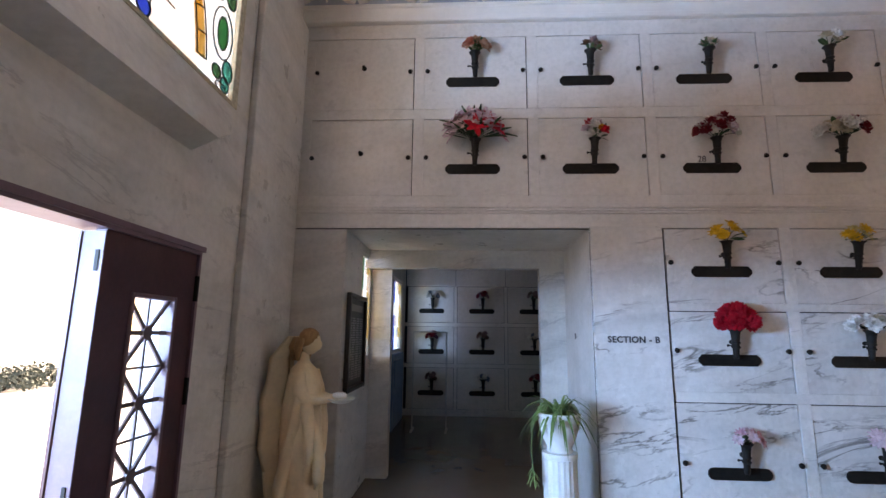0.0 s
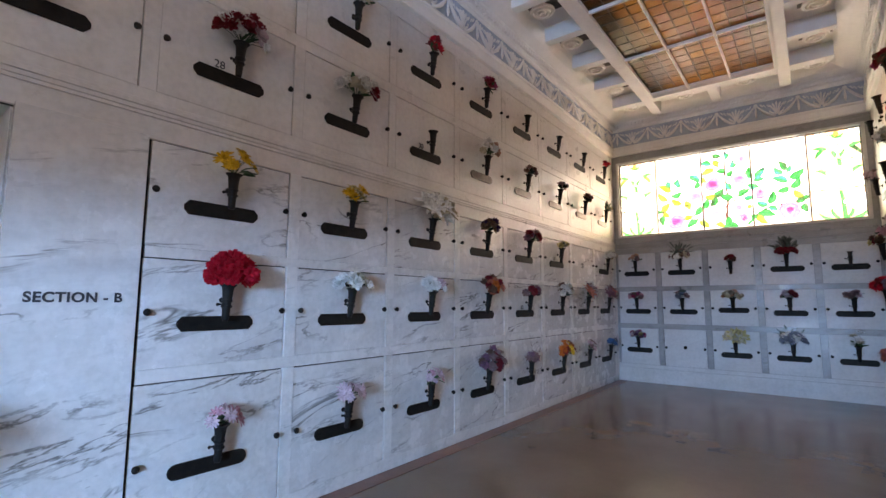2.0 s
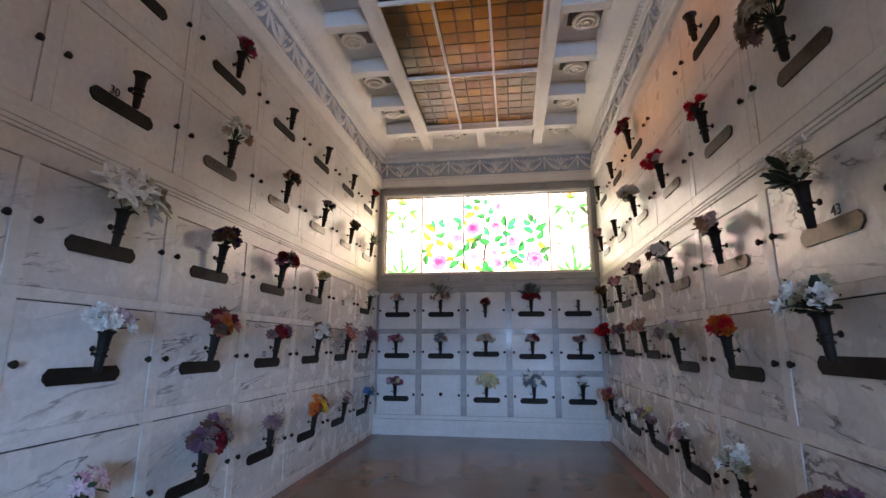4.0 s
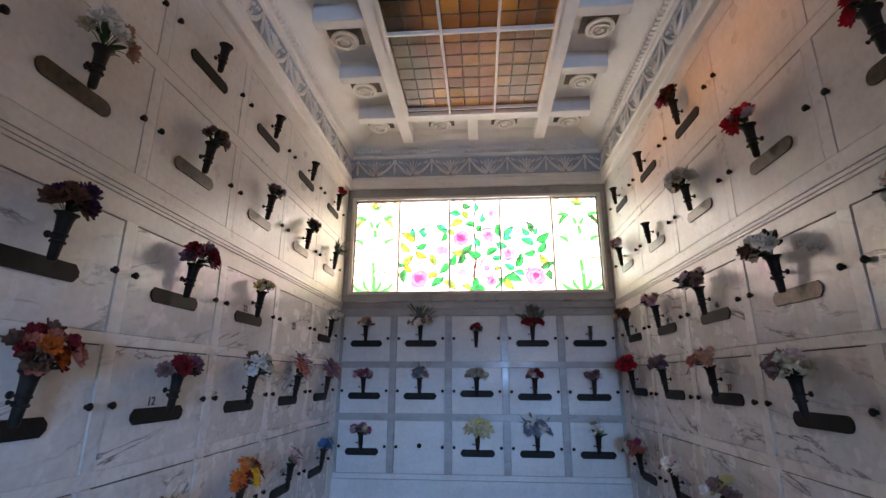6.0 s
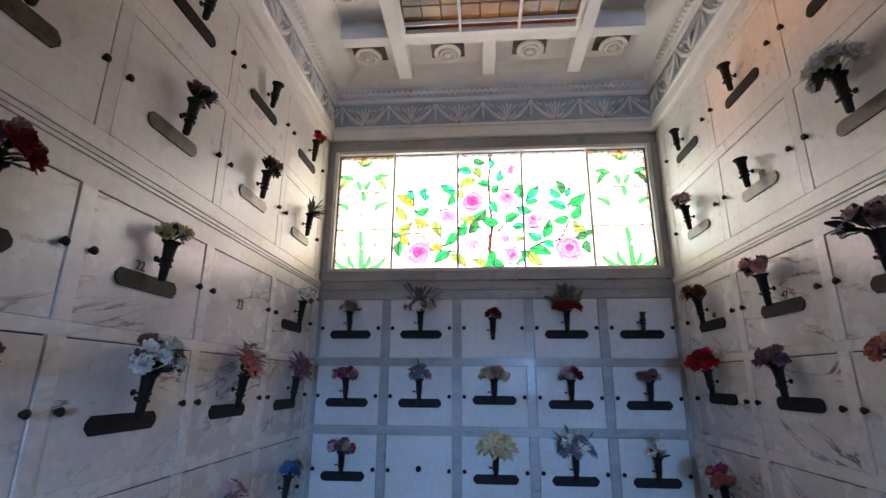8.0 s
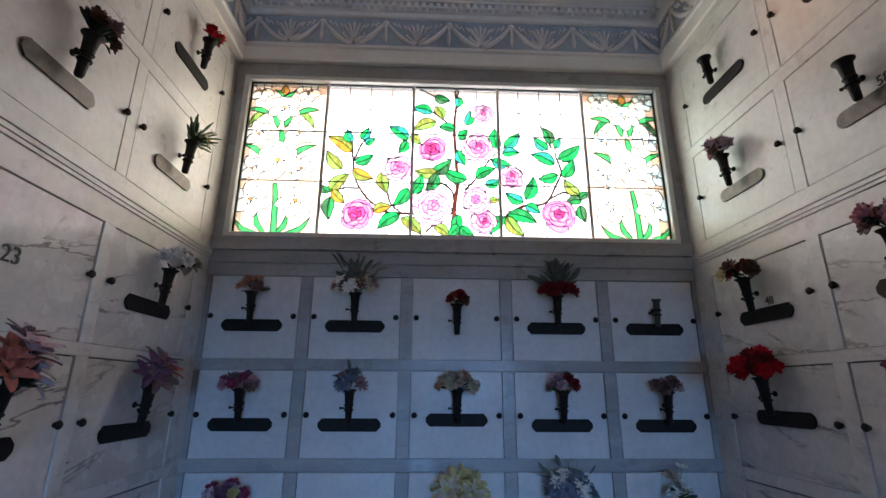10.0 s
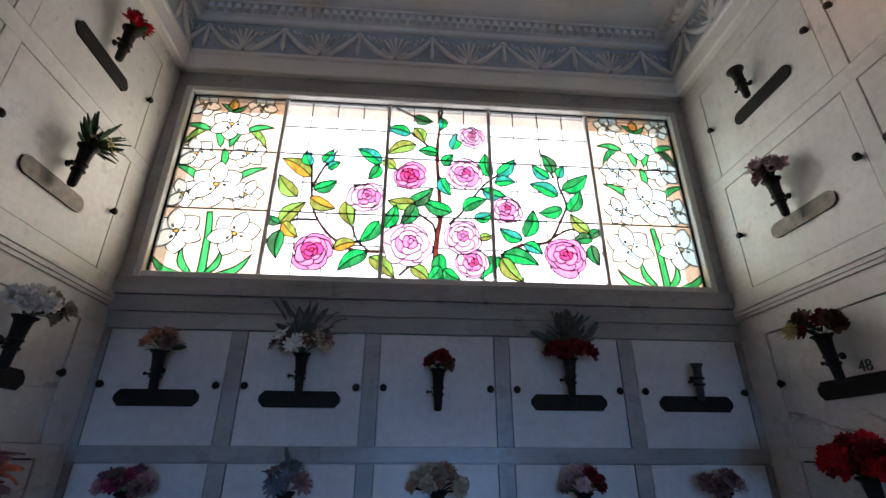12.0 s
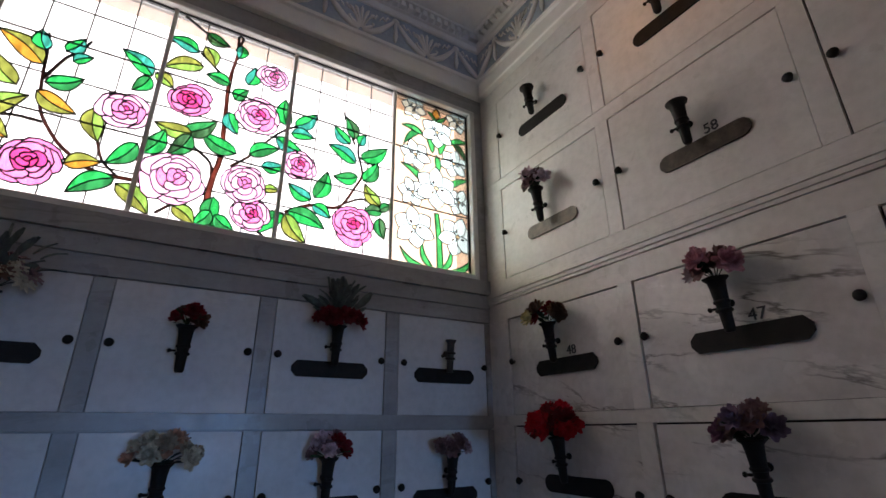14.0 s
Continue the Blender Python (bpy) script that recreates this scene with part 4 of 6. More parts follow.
def rose(cy, cz, r, c):
    """A cabbage rose: rings of overlapping scalloped petals closing on a deep heart."""
    holder = new("rose")
    holder.parent = window_1
    rnd = random.Random(int(cy * 1000 + cz * 77))
    tones = {"deep": ("pink", "pink", "pink", "deep", "magenta"), "pink": ("blush", "blush", "pink", "pink", "deep"), "blush": ("blush", "blush", "blush", "pink", "pink")}[c]
    hy, hz = cy + rnd.uniform(-0.1, 0.1) * r, cz + 0.12 * r
    for n, (dist, wide, deep, count) in enumerate(((0.62, 0.62, 0.42, 5), (0.50, 0.50, 0.34, 5), (0.33, 0.36, 0.25, 4), (0.17, 0.24, 0.16, 3))):
        off = rnd.random() * 6.28
        f = n / 4
        for k in range(count):
            a = off + 2 * math.pi * k / count + rnd.uniform(-0.34, 0.34)
            q = r * dist * rnd.uniform(0.78, 1.08)
            y, z = cy + (hy - cy) * f + q * math.cos(a), cz + (hz - cz) * f + 0.94 * q * math.sin(a)
            tone = tones[n] if rnd.random() < 0.65 else tones[min(4, n + 1)]
            piece(blob(y, z, r * deep, r * wide * rnd.uniform(0.85, 1.1), a + rnd.uniform(-0.25, 0.25), 11, rnd.choice((0.0, 0.18))), G[tone], "petal", holder, 0.0058)
    piece(blob(hy, hz, r * 0.13, r * 0.10, rnd.random() * 3, 8), G[tones[4]], "heart", holder, 0.0055)


def lily(cy, cz, r, turn, mat, heart):
    """An open lily: six broad overlapping petals and a small heart with stamens."""
    holder = new("lily")
    holder.parent = window_1
    for k in (0, 2, 4, 1, 3, 5):
        a = turn + 2 * math.pi * k / 6
        d = r * (0.56 if k % 2 else 0.52)
        out = blob(cy + d * math.cos(a), cz + d * 0.92 * math.sin(a), r * 0.5, r * (0.36 if k % 2 else 0.44), a, 12)
        tip = max(range(12), key=lambda i: (out[i][0] - cy) * math.cos(a) + (out[i][1] - cz) * math.sin(a))
        out[tip] = (out[tip][0] + 0.08 * r * math.cos(a), out[tip][1] + 0.08 * r * math.sin(a))
        piece(out, mat, "petal", holder, 0.0056)
    piece(blob(cy, cz, r * 0.13, r * 0.11, turn, 7), heart, "heart", holder, 0.004)
    for k in range(3):
        a = turn + 0.6 + k * 2.1
        piece(blob(cy + 0.32 * r * math.cos(a), cz + 0.3 * r * math.sin(a), r * 0.075, r * 0.04, a, 6), heart, "anther", holder, 0.004)


# background panes
for i in range(5):
    hi, lo = BAYS[i], BAYS[i + 1]
    nc, nr = (1, 3) if i in (0, 4) else (4, 6)
    for c in range(nc):
        for r in range(nr):
            y0, y1 = lo + (hi - lo) * c / nc, lo + (hi - lo) * (c + 1) / nc
            z0, z1 = GZ0 + (GZ1 - GZ0) * r / nr, GZ0 + (GZ1 - GZ0) * (r + 1) / nr
            piece([(y0, z0), (y1, z0), (y1, z1), (y0, z1)], G["cream"] if i in (0, 4) else G["white"], "pane", None, 0.006)

STEMS = [[(2.13, 2.88), (2.34, 2.88), (2.44, 2.93), (2.53, 3.0), (2.62, 3.13), (2.65, 3.24), (2.67, 3.38), (2.68, 3.5), (2.7, 3.62)], [(2.66, 3.34), (2.6, 3.5), (2.56, 3.55), (2.52, 3.65)],
         [(2.61, 3.09), (2.73, 3.09), (2.83, 3.05)], [(2.37, 3.05), (2.33, 2.95), (2.25, 2.88)], [(1.81, 3.65), (1.9, 3.74), (2.0, 3.82)], [(2.12, 4.05), (2.08, 4.03), (1.99, 3.98)], [(1.81, 3.93), (1.78, 4.03), (1.8, 4.05)],
         [(1.82, 3.0), (1.84, 3.09), (1.93, 3.16), (1.99, 3.23)], [(2.05, 2.72), (1.95, 2.82), (1.88, 2.86), (1.82, 2.9)]]
STEMS_RIGHT = [[(1.39, 2.88), (1.25, 2.96), (1.09, 2.98), (1.02, 3.04), (0.96, 3.16), (0.92, 3.24), (0.91, 3.29), (0.93, 3.37), (0.95, 3.44), (0.95, 3.57)], [(1.02, 3.03), (0.91, 3.09), (0.81, 3.08), (0.75, 3.04)],
               [(0.98, 3.5), (1.03, 3.63), (1.07, 3.73)], [(1.73, 3.1), (1.65, 3.18), (1.59, 3.27), (1.52, 3.37), (1.45, 3.45), (1.37, 3.51)], [(1.6, 2.77), (1.5, 2.7)]]
for s in STEMS + STEMS_RIGHT:
    stem(s, 0.015 if len(s) > 6 else 0.010, 0.006, G["bark" if len(s) > 6 else "stem"])
stem([(1.82, 2.7), (1.82, 2.88), (1.81, 3.01), (1.79, 3.14), (1.8, 3.33), (1.81, 3.5), (1.82, 3.68), (1.8, 3.89), (1.81, 4.04)], 0.034, 0.010, G["bark"])
LEAVES_LEFT = [(2.68, 3.42, 2.89, 3.56, "amber"), (2.69, 3.51, 2.73, 3.63, "teal"), (2.61, 3.54, 2.55, 3.65, "teal"), (2.57, 3.49, 2.49, 3.55, "teal"), (2.65, 3.32, 2.5, 3.4, "green"), (2.75, 3.26, 2.89, 3.43, "olive"), (2.67, 3.26, 2.49, 3.18, "amber"), (2.84, 3.05, 2.69, 3.22, "olive"), (2.82, 3.07, 2.71, 2.96, "amber"), (2.84, 3.05, 2.92, 3.11, "dark"), (2.83, 3.01, 2.83, 2.81, "dark"), (2.48, 2.89, 2.33, 2.94, "amber"), (2.26, 2.87, 2.44, 2.74, "green"), (2.25, 2.84, 2.08, 2.7, "olive"), (2.42, 3.25, 2.37, 3.05, "olive"), (2.2, 3.1, 2.32, 2.94, "green"), (2.21, 3.55, 2.38, 3.67, "teal")]
LEAVES_MIDDLE = [(2.22, 3.54, 2.29, 3.42, "green"), (2.01, 3.82, 2.18, 3.86, "teal"), (1.98, 3.88, 1.91, 3.75, "olive"), (1.97, 3.73, 2.17, 3.64, "olive"), (2.2, 3.58, 2.1, 3.51, "olive"), (1.99, 3.98, 1.85, 3.94, "dark"), (1.78, 3.98, 1.79, 3.87, "teal"), (1.81, 3.66, 1.95, 3.68, "green"), (1.77, 3.56, 1.7, 3.66, "green"), (1.79, 3.46, 1.72, 3.32, "teal"), (1.71, 3.19, 1.92, 3.28, "green"), (2.01, 3.24, 1.84, 3.37, "dark"), (1.96, 3.25, 2.15, 3.26, "olive"), (2.17, 3.05, 2.09, 3.23, "green"), (1.96, 3.24, 2.06, 3.07, "dark"), (1.79, 2.88, 1.77, 2.69, "green"), (1.79, 2.79, 1.87, 2.69, "green"), (1.77, 2.77, 1.66, 2.7, "green"), (1.98, 2.78, 1.86, 2.69, "olive")]
LEAVES_RIGHT = [(1.71, 3.7, 1.68, 3.85, "teal"), (1.44, 3.48, 1.47, 3.68, "green"), (1.39, 3.5, 1.26, 3.64, "teal"), (1.41, 3.44, 1.26, 3.45, "teal"), (1.5, 3.38, 1.32, 3.32, "teal"), (1.64, 3.21, 1.47, 3.3, "green"), (1.56, 3.15, 1.43, 3.19, "teal"), (1.53, 3.0, 1.44, 3.01, "olive"), (1.4, 2.87, 1.53, 2.71, "green"), (1.38, 2.89, 1.14, 2.82, "green"), (1.39, 2.87, 1.25, 2.7, "olive"), (1.24, 3.0, 1.39, 3.08, "teal"), (1.22, 3.02, 1.15, 3.23, "green"), (1.23, 2.97, 1.11, 2.9, "teal")]
LEAVES_END = [(0.96, 3.35, 1.16, 3.44, "teal"), (1.01, 3.49, 1.13, 3.6, "teal"), (0.98, 3.54, 1.05, 3.7, "dark"), (0.94, 3.5, 0.9, 3.6, "teal"), (0.93, 3.4, 0.73, 3.54, "green"), (0.94, 3.25, 1.11, 3.21, "green"), (0.9, 3.23, 0.8, 3.4, "green"), (0.77, 3.07, 0.89, 3.21, "olive"), (0.75, 3.03, 0.89, 3.0, "dark"), (0.77, 3.04, 0.68, 3.09, "dark"), (0.77, 2.98, 0.73, 2.83, "dark")]
for n, spec in enumerate(LEAVES_LEFT + LEAVES_MIDDLE + LEAVES_RIGHT + LEAVES_END):
    glass_leaf(*spec, n)
for spec in ((2.61, 2.86, 0.135, "deep"), (2.3, 3.28, 0.125, "pink"), (2.0, 3.46, 0.12, "deep"), (2.0, 2.94, 0.17, "blush"), (1.62, 3.49, 0.135, "pink"), (1.57, 3.82, 0.1, "blush"), (1.58, 2.82, 0.12, "pink"), (1.64, 3.0, 0.135, "blush"), (1.33, 3.22, 0.11, "pink"), (0.95, 2.89, 0.145, "deep")):
    rose(*spec)

# lily bays: blades at the foot, a thick stalk, paired leaves and tiers of white flowers
for yc, white, warm in ((3.29, G["petal"], True), (0.32, G["ice"], False)):
    heart = G["gold"] if warm else G["pale"]
    stem([(yc - 0.03, GZ0), (yc - 0.02, 2.95), (yc, 3.12)], 0.05, 0.034, G["fern"], "stalk")
    for dy, dz, rx, rz in ((0.08, 0.0, 0.29, 0.125), (0.03, 0.0, 0.12, 0.19), (-0.04, 0.0, -0.12, 0.175), (-0.1, 0.0, -0.31, 0.145)):
        rib, left, right = blade(yc + dy, GZ0, yc + rx, GZ0 + rz, 0.045, -0.16 if rx > 0 else 0.16)
        piece(left + right[1:-1][::-1], G["fern"], "blade")
    for dy, z, r, turn in ((0.18, 2.975, 0.15, 0.35), (-0.18, 2.97, 0.15, 0.8), (0.2, 3.25, 0.11, 0.1), (-0.2, 3.26, 0.11, 0.9), (0.18, 3.57, 0.12, 0.2), (-0.16, 3.59, 0.12, 0.75)):
        lily(yc + dy, z, r, turn, white, heart)
    for y0, z0, y1, z1, g in ((0.1, 3.34, 0.3, 3.47, "fern"), (-0.1, 3.35, -0.31, 3.475, "fern"), (0.0, 3.62, 0.0, 3.44, "fern"), (0.03, 3.63, 0.1, 3.79, "fern"), (-0.03, 3.63, -0.12, 3.8, "fern"), (0.13, 3.8, 0.28, 3.635, "moss" if warm else "green"), (-0.13, 3.8, -0.28, 3.635, "moss" if warm else "dark"), (0.12, 3.77, 0.3, 3.8, "fern"), (-0.12, 3.77, -0.31, 3.81, "fern")):
        rib, left, right = blade(yc + y0, z0, yc + y1, z1, 0.05, 0.1 if y1 > 0 else -0.1)
        piece(left + right[1:-1][::-1], G[g], "leaf")
    lily(yc, 3.33, 0.165, 0.52, white, heart)
    lily(yc - 0.01, 3.83, 0.135, 0.52, white, heart)
    for sy, z in ((1, 3.985), (-1, 3.99)):
        lily(yc + sy * 0.2, z, 0.1, 0.2, white, heart)
    for sy in (-1, 1):
        rib, left, right = blade(yc, 3.93, yc + sy * 0.09, 4.0, 0.035, 0.1)
        piece(left + right[1:-1][::-1], G["fern"], "leaf")
    rib, left, right = blade(yc, 3.95, yc, 4.055, 0.07)
    piece(left + right[1:-1][::-1], G["gold"], "leaf")

# each bay is cut along its leads, so that every spot holds one piece of glass
lead_v, lead_f = [], []


def came(p, q, w):
    d = (q - p)
    if d.length < 1e-5:
        return
    d.normalize()
    s = Vector((-d.y, d.x)) * w / 2
    p, q = p - d * w * 0.3, q + d * w * 0.3
    b = len(lead_v)
    for x in (GX - 0.0045, GX + 0.0045):
        lead_v.extend((x, c.x, c.y) for c in (p - s, q - s, q + s, p + s))
    lead_f.extend((b + i for i in f) for f in ((0, 3, 2, 1), (4, 5, 6, 7), (0, 1, 5, 4), (2, 3, 7, 6)))


for i in range(5):
    hi, lo = BAYS[i], BAYS[i + 1]
    near = [pc for pc in PIECES if min(p[0] for p in pc[0]) < hi - 0.002 and max(p[0] for p in pc[0]) > lo + 0.002]
    cv, cf = [], []
    for poly, *rest in near:
        cf.append(list(range(len(cv), len(cv) + len(poly))))
        cv += [Vector(p) for p in poly]
    vs, es, fs, ov, oe, of = delaunay_2d_cdt(cv, [], cf, 1, 1e-4)
    own = {}
    for f, owners in zip(fs, of):
        c = sum((vs[k] for k in f), Vector((0, 0))) / 3
        if owners and lo < c.x < hi and GZ0 < c.y < GZ1:
            own.setdefault(max(owners), []).append(f)
    sides = {}
    for k, tris in own.items():
        for f in tris:
            for a, b in zip(f, (*f[1:], f[0])):
                sides.setdefault((min(a, b), max(a, b)), []).append(k)
    for k, tris in own.items():
        poly, mat, name, parent, w = near[k]
        used = sorted({v for f in tris for v in f})
        at = {v: n for n, v in enumerate(used)}
        m = len(used)
        rim = [(a, b) for f in tris for a, b in zip(f, (*f[1:], f[0])) if sides[(min(a, b), max(a, b))].count(k) == 1]
        me = bpy.data.meshes.new(name)
        me.from_pydata([(GX - 0.002, *vs[v]) for v in used] + [(GX + 0.002, *vs[v]) for v in used], [],
                       [[at[v] for v in f] for f in tris] + [[m + at[v] for v in reversed(f)] for f in tris] + [(at[a], m + at[a], m + at[b], at[b]) for a, b in rim])
        me.materials.append(mat)
        put(name, me, parent)
    for (a, b), ks in sides.items():
        if len(set(ks)) > 1:
            came(vs[a], vs[b], max(near[k][4] for k in ks))
    for f in (1 / 3, 2 / 3):
        z = GZ0 + (GZ1 - GZ0) * f
        came(Vector((lo, z)), Vector((hi, z)), 0.0085)
me = bpy.data.meshes.new("lead_came")
me.from_pydata(lead_v, [], [tuple(f) for f in lead_f])
me.materials.append(M["lead"])
put("lead_came", me, window_1)

# outside the window: splayed head and the bright hazy sky
lin = bmesh.new()
prism(lin, [(-(EX + 0.085), 4.05), (-(EX + 0.30), 4.135), (-(EX + 0.30), 4.165), (-(EX + 0.085), 4.165)], WY0 + 0.002, WY1 - 0.002)
for v in lin.verts:
    v.co.x = -v.co.x
part("head_lining", lin, M["eave"], window_1, "tan painted splayed window head")
bd, nt, bs = shader("bright_haze")
bs.inputs["Base Color"].default_value = (0, 0, 0, 1)
bs.inputs["Emission Color"].default_value = (0.95, 0.975, 1.0, 1)
bs.inputs["Emission Strength"].default_value = 1.5
bm = bmesh.new()
box(bm, 12.6, 12.62, -6, 10, -0.1, 9.5)
tagged(part("backdrop", bm, bd), "bright white hazy sky beyond the window", "backdrop", kind="structure")


# ---- fittings on the crypt fronts ----
def plate_mesh(w, h, style):
    bm = bmesh.new()
    if style == "point":
        c = h * 0.32
        poly = [(-w / 2, -h * 0.16), (-w / 2 + c, -h / 2), (w / 2 - c, -h / 2), (w / 2, -h * 0.16), (w / 2, h * 0.16), (w / 2 - c, h / 2), (-w / 2 + c, h / 2), (-w / 2, h * 0.16)]
    else:
        poly = [(sx * (w / 2 - h / 2) + h / 2 * math.cos(a), h / 2 * math.sin(a)) for sx, a0 in ((1, -90), (-1, 90)) for a in [radians(a0 + 30 * k) for k in range(7)]]
    prism(bm, poly, -0.012, -0.0005)
    front = max(bm.faces, key=lambda f: -sum(v.co.y for v in f.verts) / len(f.verts) + (1 if len(f.verts) > 5 else 0))
    bmesh.ops.inset_region(bm, faces=[front], thickness=0.007, depth=-0.003)
    return bm


PLATES = {(s, k): mesh("plate", plate_mesh(0.47 if k == "side" else 0.44, 0.088, s), M[m]) for s in ("point", "round") for k, m in (("side", "bronze"), ("end", "bronze"), ("worn", "bronze_worn"))}
bm = bmesh.new()
for i in range(2):
    x = -0.17
    while x < 0.15:
        w = random.uniform(0.02, 0.055)
        box(bm, x, x + w, -0.0115, -0.0085, 0.008 - 0.03 * i, 0.022 - 0.03 * i)
        x += w + 0.014
LETTERS = mesh("lettering", bm, M["letter"])
bm = bmesh.new()
lathe(bm, [(0.016, -0.10), (0.021, -0.09), (0.024, -0.02), (0.032, 0.08), (0.036, 0.105), (0.05, 0.118), (0.051, 0.124), (0.043, 0.125), (0.030, 0.09), (0.02, 0.0)], 14)
VASE = mesh("cone", bm, M["bronze"], True)
bm = bmesh.new()
tube(bm, [(0, 0.0, 0.02), (0, 0.035, 0.02), (0, 0.06, 0.02)], 0.006, 6)
lathe(bm, [(0.017, 0.0), (0.017, 0.008), (0.008, 0.012)], 10, Matrix.Translation((0, 0.066, 0.02)) @ Matrix.Rotation(radians(90), 4, "X"))
for dz in (-0.02, 0.015):
    lathe(bm, [(0.030, dz), (0.033, dz + 0.004), (0.033, dz + 0.010), (0.030, dz + 0.014)], 14)
tube(bm, [(-0.03, 0, 0.0), (-0.055, 0.0, 0.0)], 0.006, 6)
lathe(bm, [(0.009, 0), (0.011, 0.008), (0.004, 0.014)], 8, Matrix.Translation((-0.052, 0, 0)) @ Matrix.Rotation(radians(-90), 4, "Y"))
BRACKET = mesh("bracket", bm, M["bronze"], True)
bm = bmesh.new()
lathe(bm, [(0.02, -0.10), (0.022, -0.02), (0.024, 0.08), (0.036, 0.10), (0.036, 0.106), (0.026, 0.107)], 14)
TUBE_VASE = mesh("cone", bm, M["vase_metal"], True)


def digits(text, size, parent, m, mat):
    c = bpy.data.curves.new("number", "FONT")
    c.body, c.size, c.extrude, c.align_x = text, size, 0.002, "CENTER"
    c.materials.append(mat)
    return put("number", c, parent, m @ pose(0, 0, 0, 90, 0, 0))


def nameplate(wall, u, z, style="point", kind="side", number="", numx=0.0, letters=False):
    pl = new("nameplate")
    pl.matrix_basis = on_wall(wall, u, z)
    put("plate", PLATES[(style, kind)], pl)
    if letters:
        put("lettering", LETTERS, pl)
    if number:
        digits(number, 0.072, pl, pose(numx, -0.004, 0.056), M["ink"])
    tagged(pl, "dark bronze nameplate with pointed ends on a marble crypt front" if style == "point" else ("worn bronze nameplate with rounded ends and raised lettering" if kind == "worn" else "dark bronze nameplate with rounded ends on a marble crypt front"), "nameplate", "nameplates on the crypt fronts")
    return pl


def wall_vase(wall, u, z, lean=0.0, plain_tube=False):
    v = new("wall_vase")
    v.matrix_basis = on_wall(wall, u, z) @ pose(0, -0.074, 0, 6 + lean, lean * 1.5, 0)
    put("cone", TUBE_VASE if plain_tube else VASE, v)
    put("bracket", BRACKET, v)
    tagged(v, "plain grey metal tube vase on a crypt front" if plain_tube else "small dark bronze cone vase bracketed to a crypt front", "vase", "vases on the crypt fronts")
    return v


# ---- silk flowers ----
def petal(bm, m, L, w, curl, pts=3):
    rows = []
    for i in range(pts + 1):
        t = i / pts
        ww = w * math.sin(math.pi * (0.12 + 0.76 * t)) * 0.5
        z = curl * L * t * t
        rows.append([bm.verts.new(m @ Vector((s * ww, L * t, z + abs(s) * 0.15 * w))) for s in (-1, 0, 1)])
    for a, b in zip(rows, rows[1:]):
        for k in range(2):
            bm.faces.new((a[k], a[k + 1], b[k + 1], b[k]))


def bloom_mesh(kind, colour):
    bm = bmesh.new()
    rnd = random.Random(hash_of(kind + colour))
    if kind == "lily":
        for k in range(6):
            petal(bm, Matrix.Rotation(2 * math.pi * k / 6, 4, "Z") @ Matrix.Rotation(radians(50 if k % 2 else 38), 4, "X"), 0.075, 0.034, -0.35, 4)
    elif kind == "daisy":
        for k in range(11):
            petal(bm, Matrix.Rotation(2 * math.pi * k / 11 + rnd.uniform(-0.1, 0.1), 4, "Z") @ Matrix.Rotation(radians(rnd.uniform(8, 24)), 4, "X"), 0.045, 0.019, -0.1, 2)
        for k in range(7):
            petal(bm, Matrix.Rotation(2 * math.pi * k / 7, 4, "Z") @ Matrix.Rotation(radians(55), 4, "X"), 0.022, 0.012, 0.0, 2)
    else:
        for n, tilt, L in ((8, 2, 0.036), (7, 28, 0.036), (6, 52, 0.033), (4, 74, 0.028)):
            off = rnd.random() * 6
            for k in range(n):
                petal(bm, Matrix.Rotation(off + 2 * math.pi * k / n, 4, "Z") @ Matrix.Rotation(radians(tilt + rnd.uniform(-9, 9)), 4, "X"), L * rnd.uniform(0.85, 1.15), 0.031, rnd.uniform(0.05, 0.35), 2)
    return mesh("bloom", bm, M["p_" + colour], False)


def hash_of(s):
    return sum((i + 3) * ord(c) for i, c in enumerate(s))


BLOOMS = {}


def bloom(kind, colour):
    if (kind, colour) not in BLOOMS:
        BLOOMS[(kind, colour)] = bloom_mesh(kind, colour)
    return BLOOMS[(kind, colour)]


WORDS = {"red": "bright red", "dred": "dark red", "palepink": "pale pink", "hotpink": "deep pink", "dpurple": "dark purple", "paleyellow": "pale yellow", "slate": "slate-blue", "dusty": "dusty rose", "dried": "dried beige"}


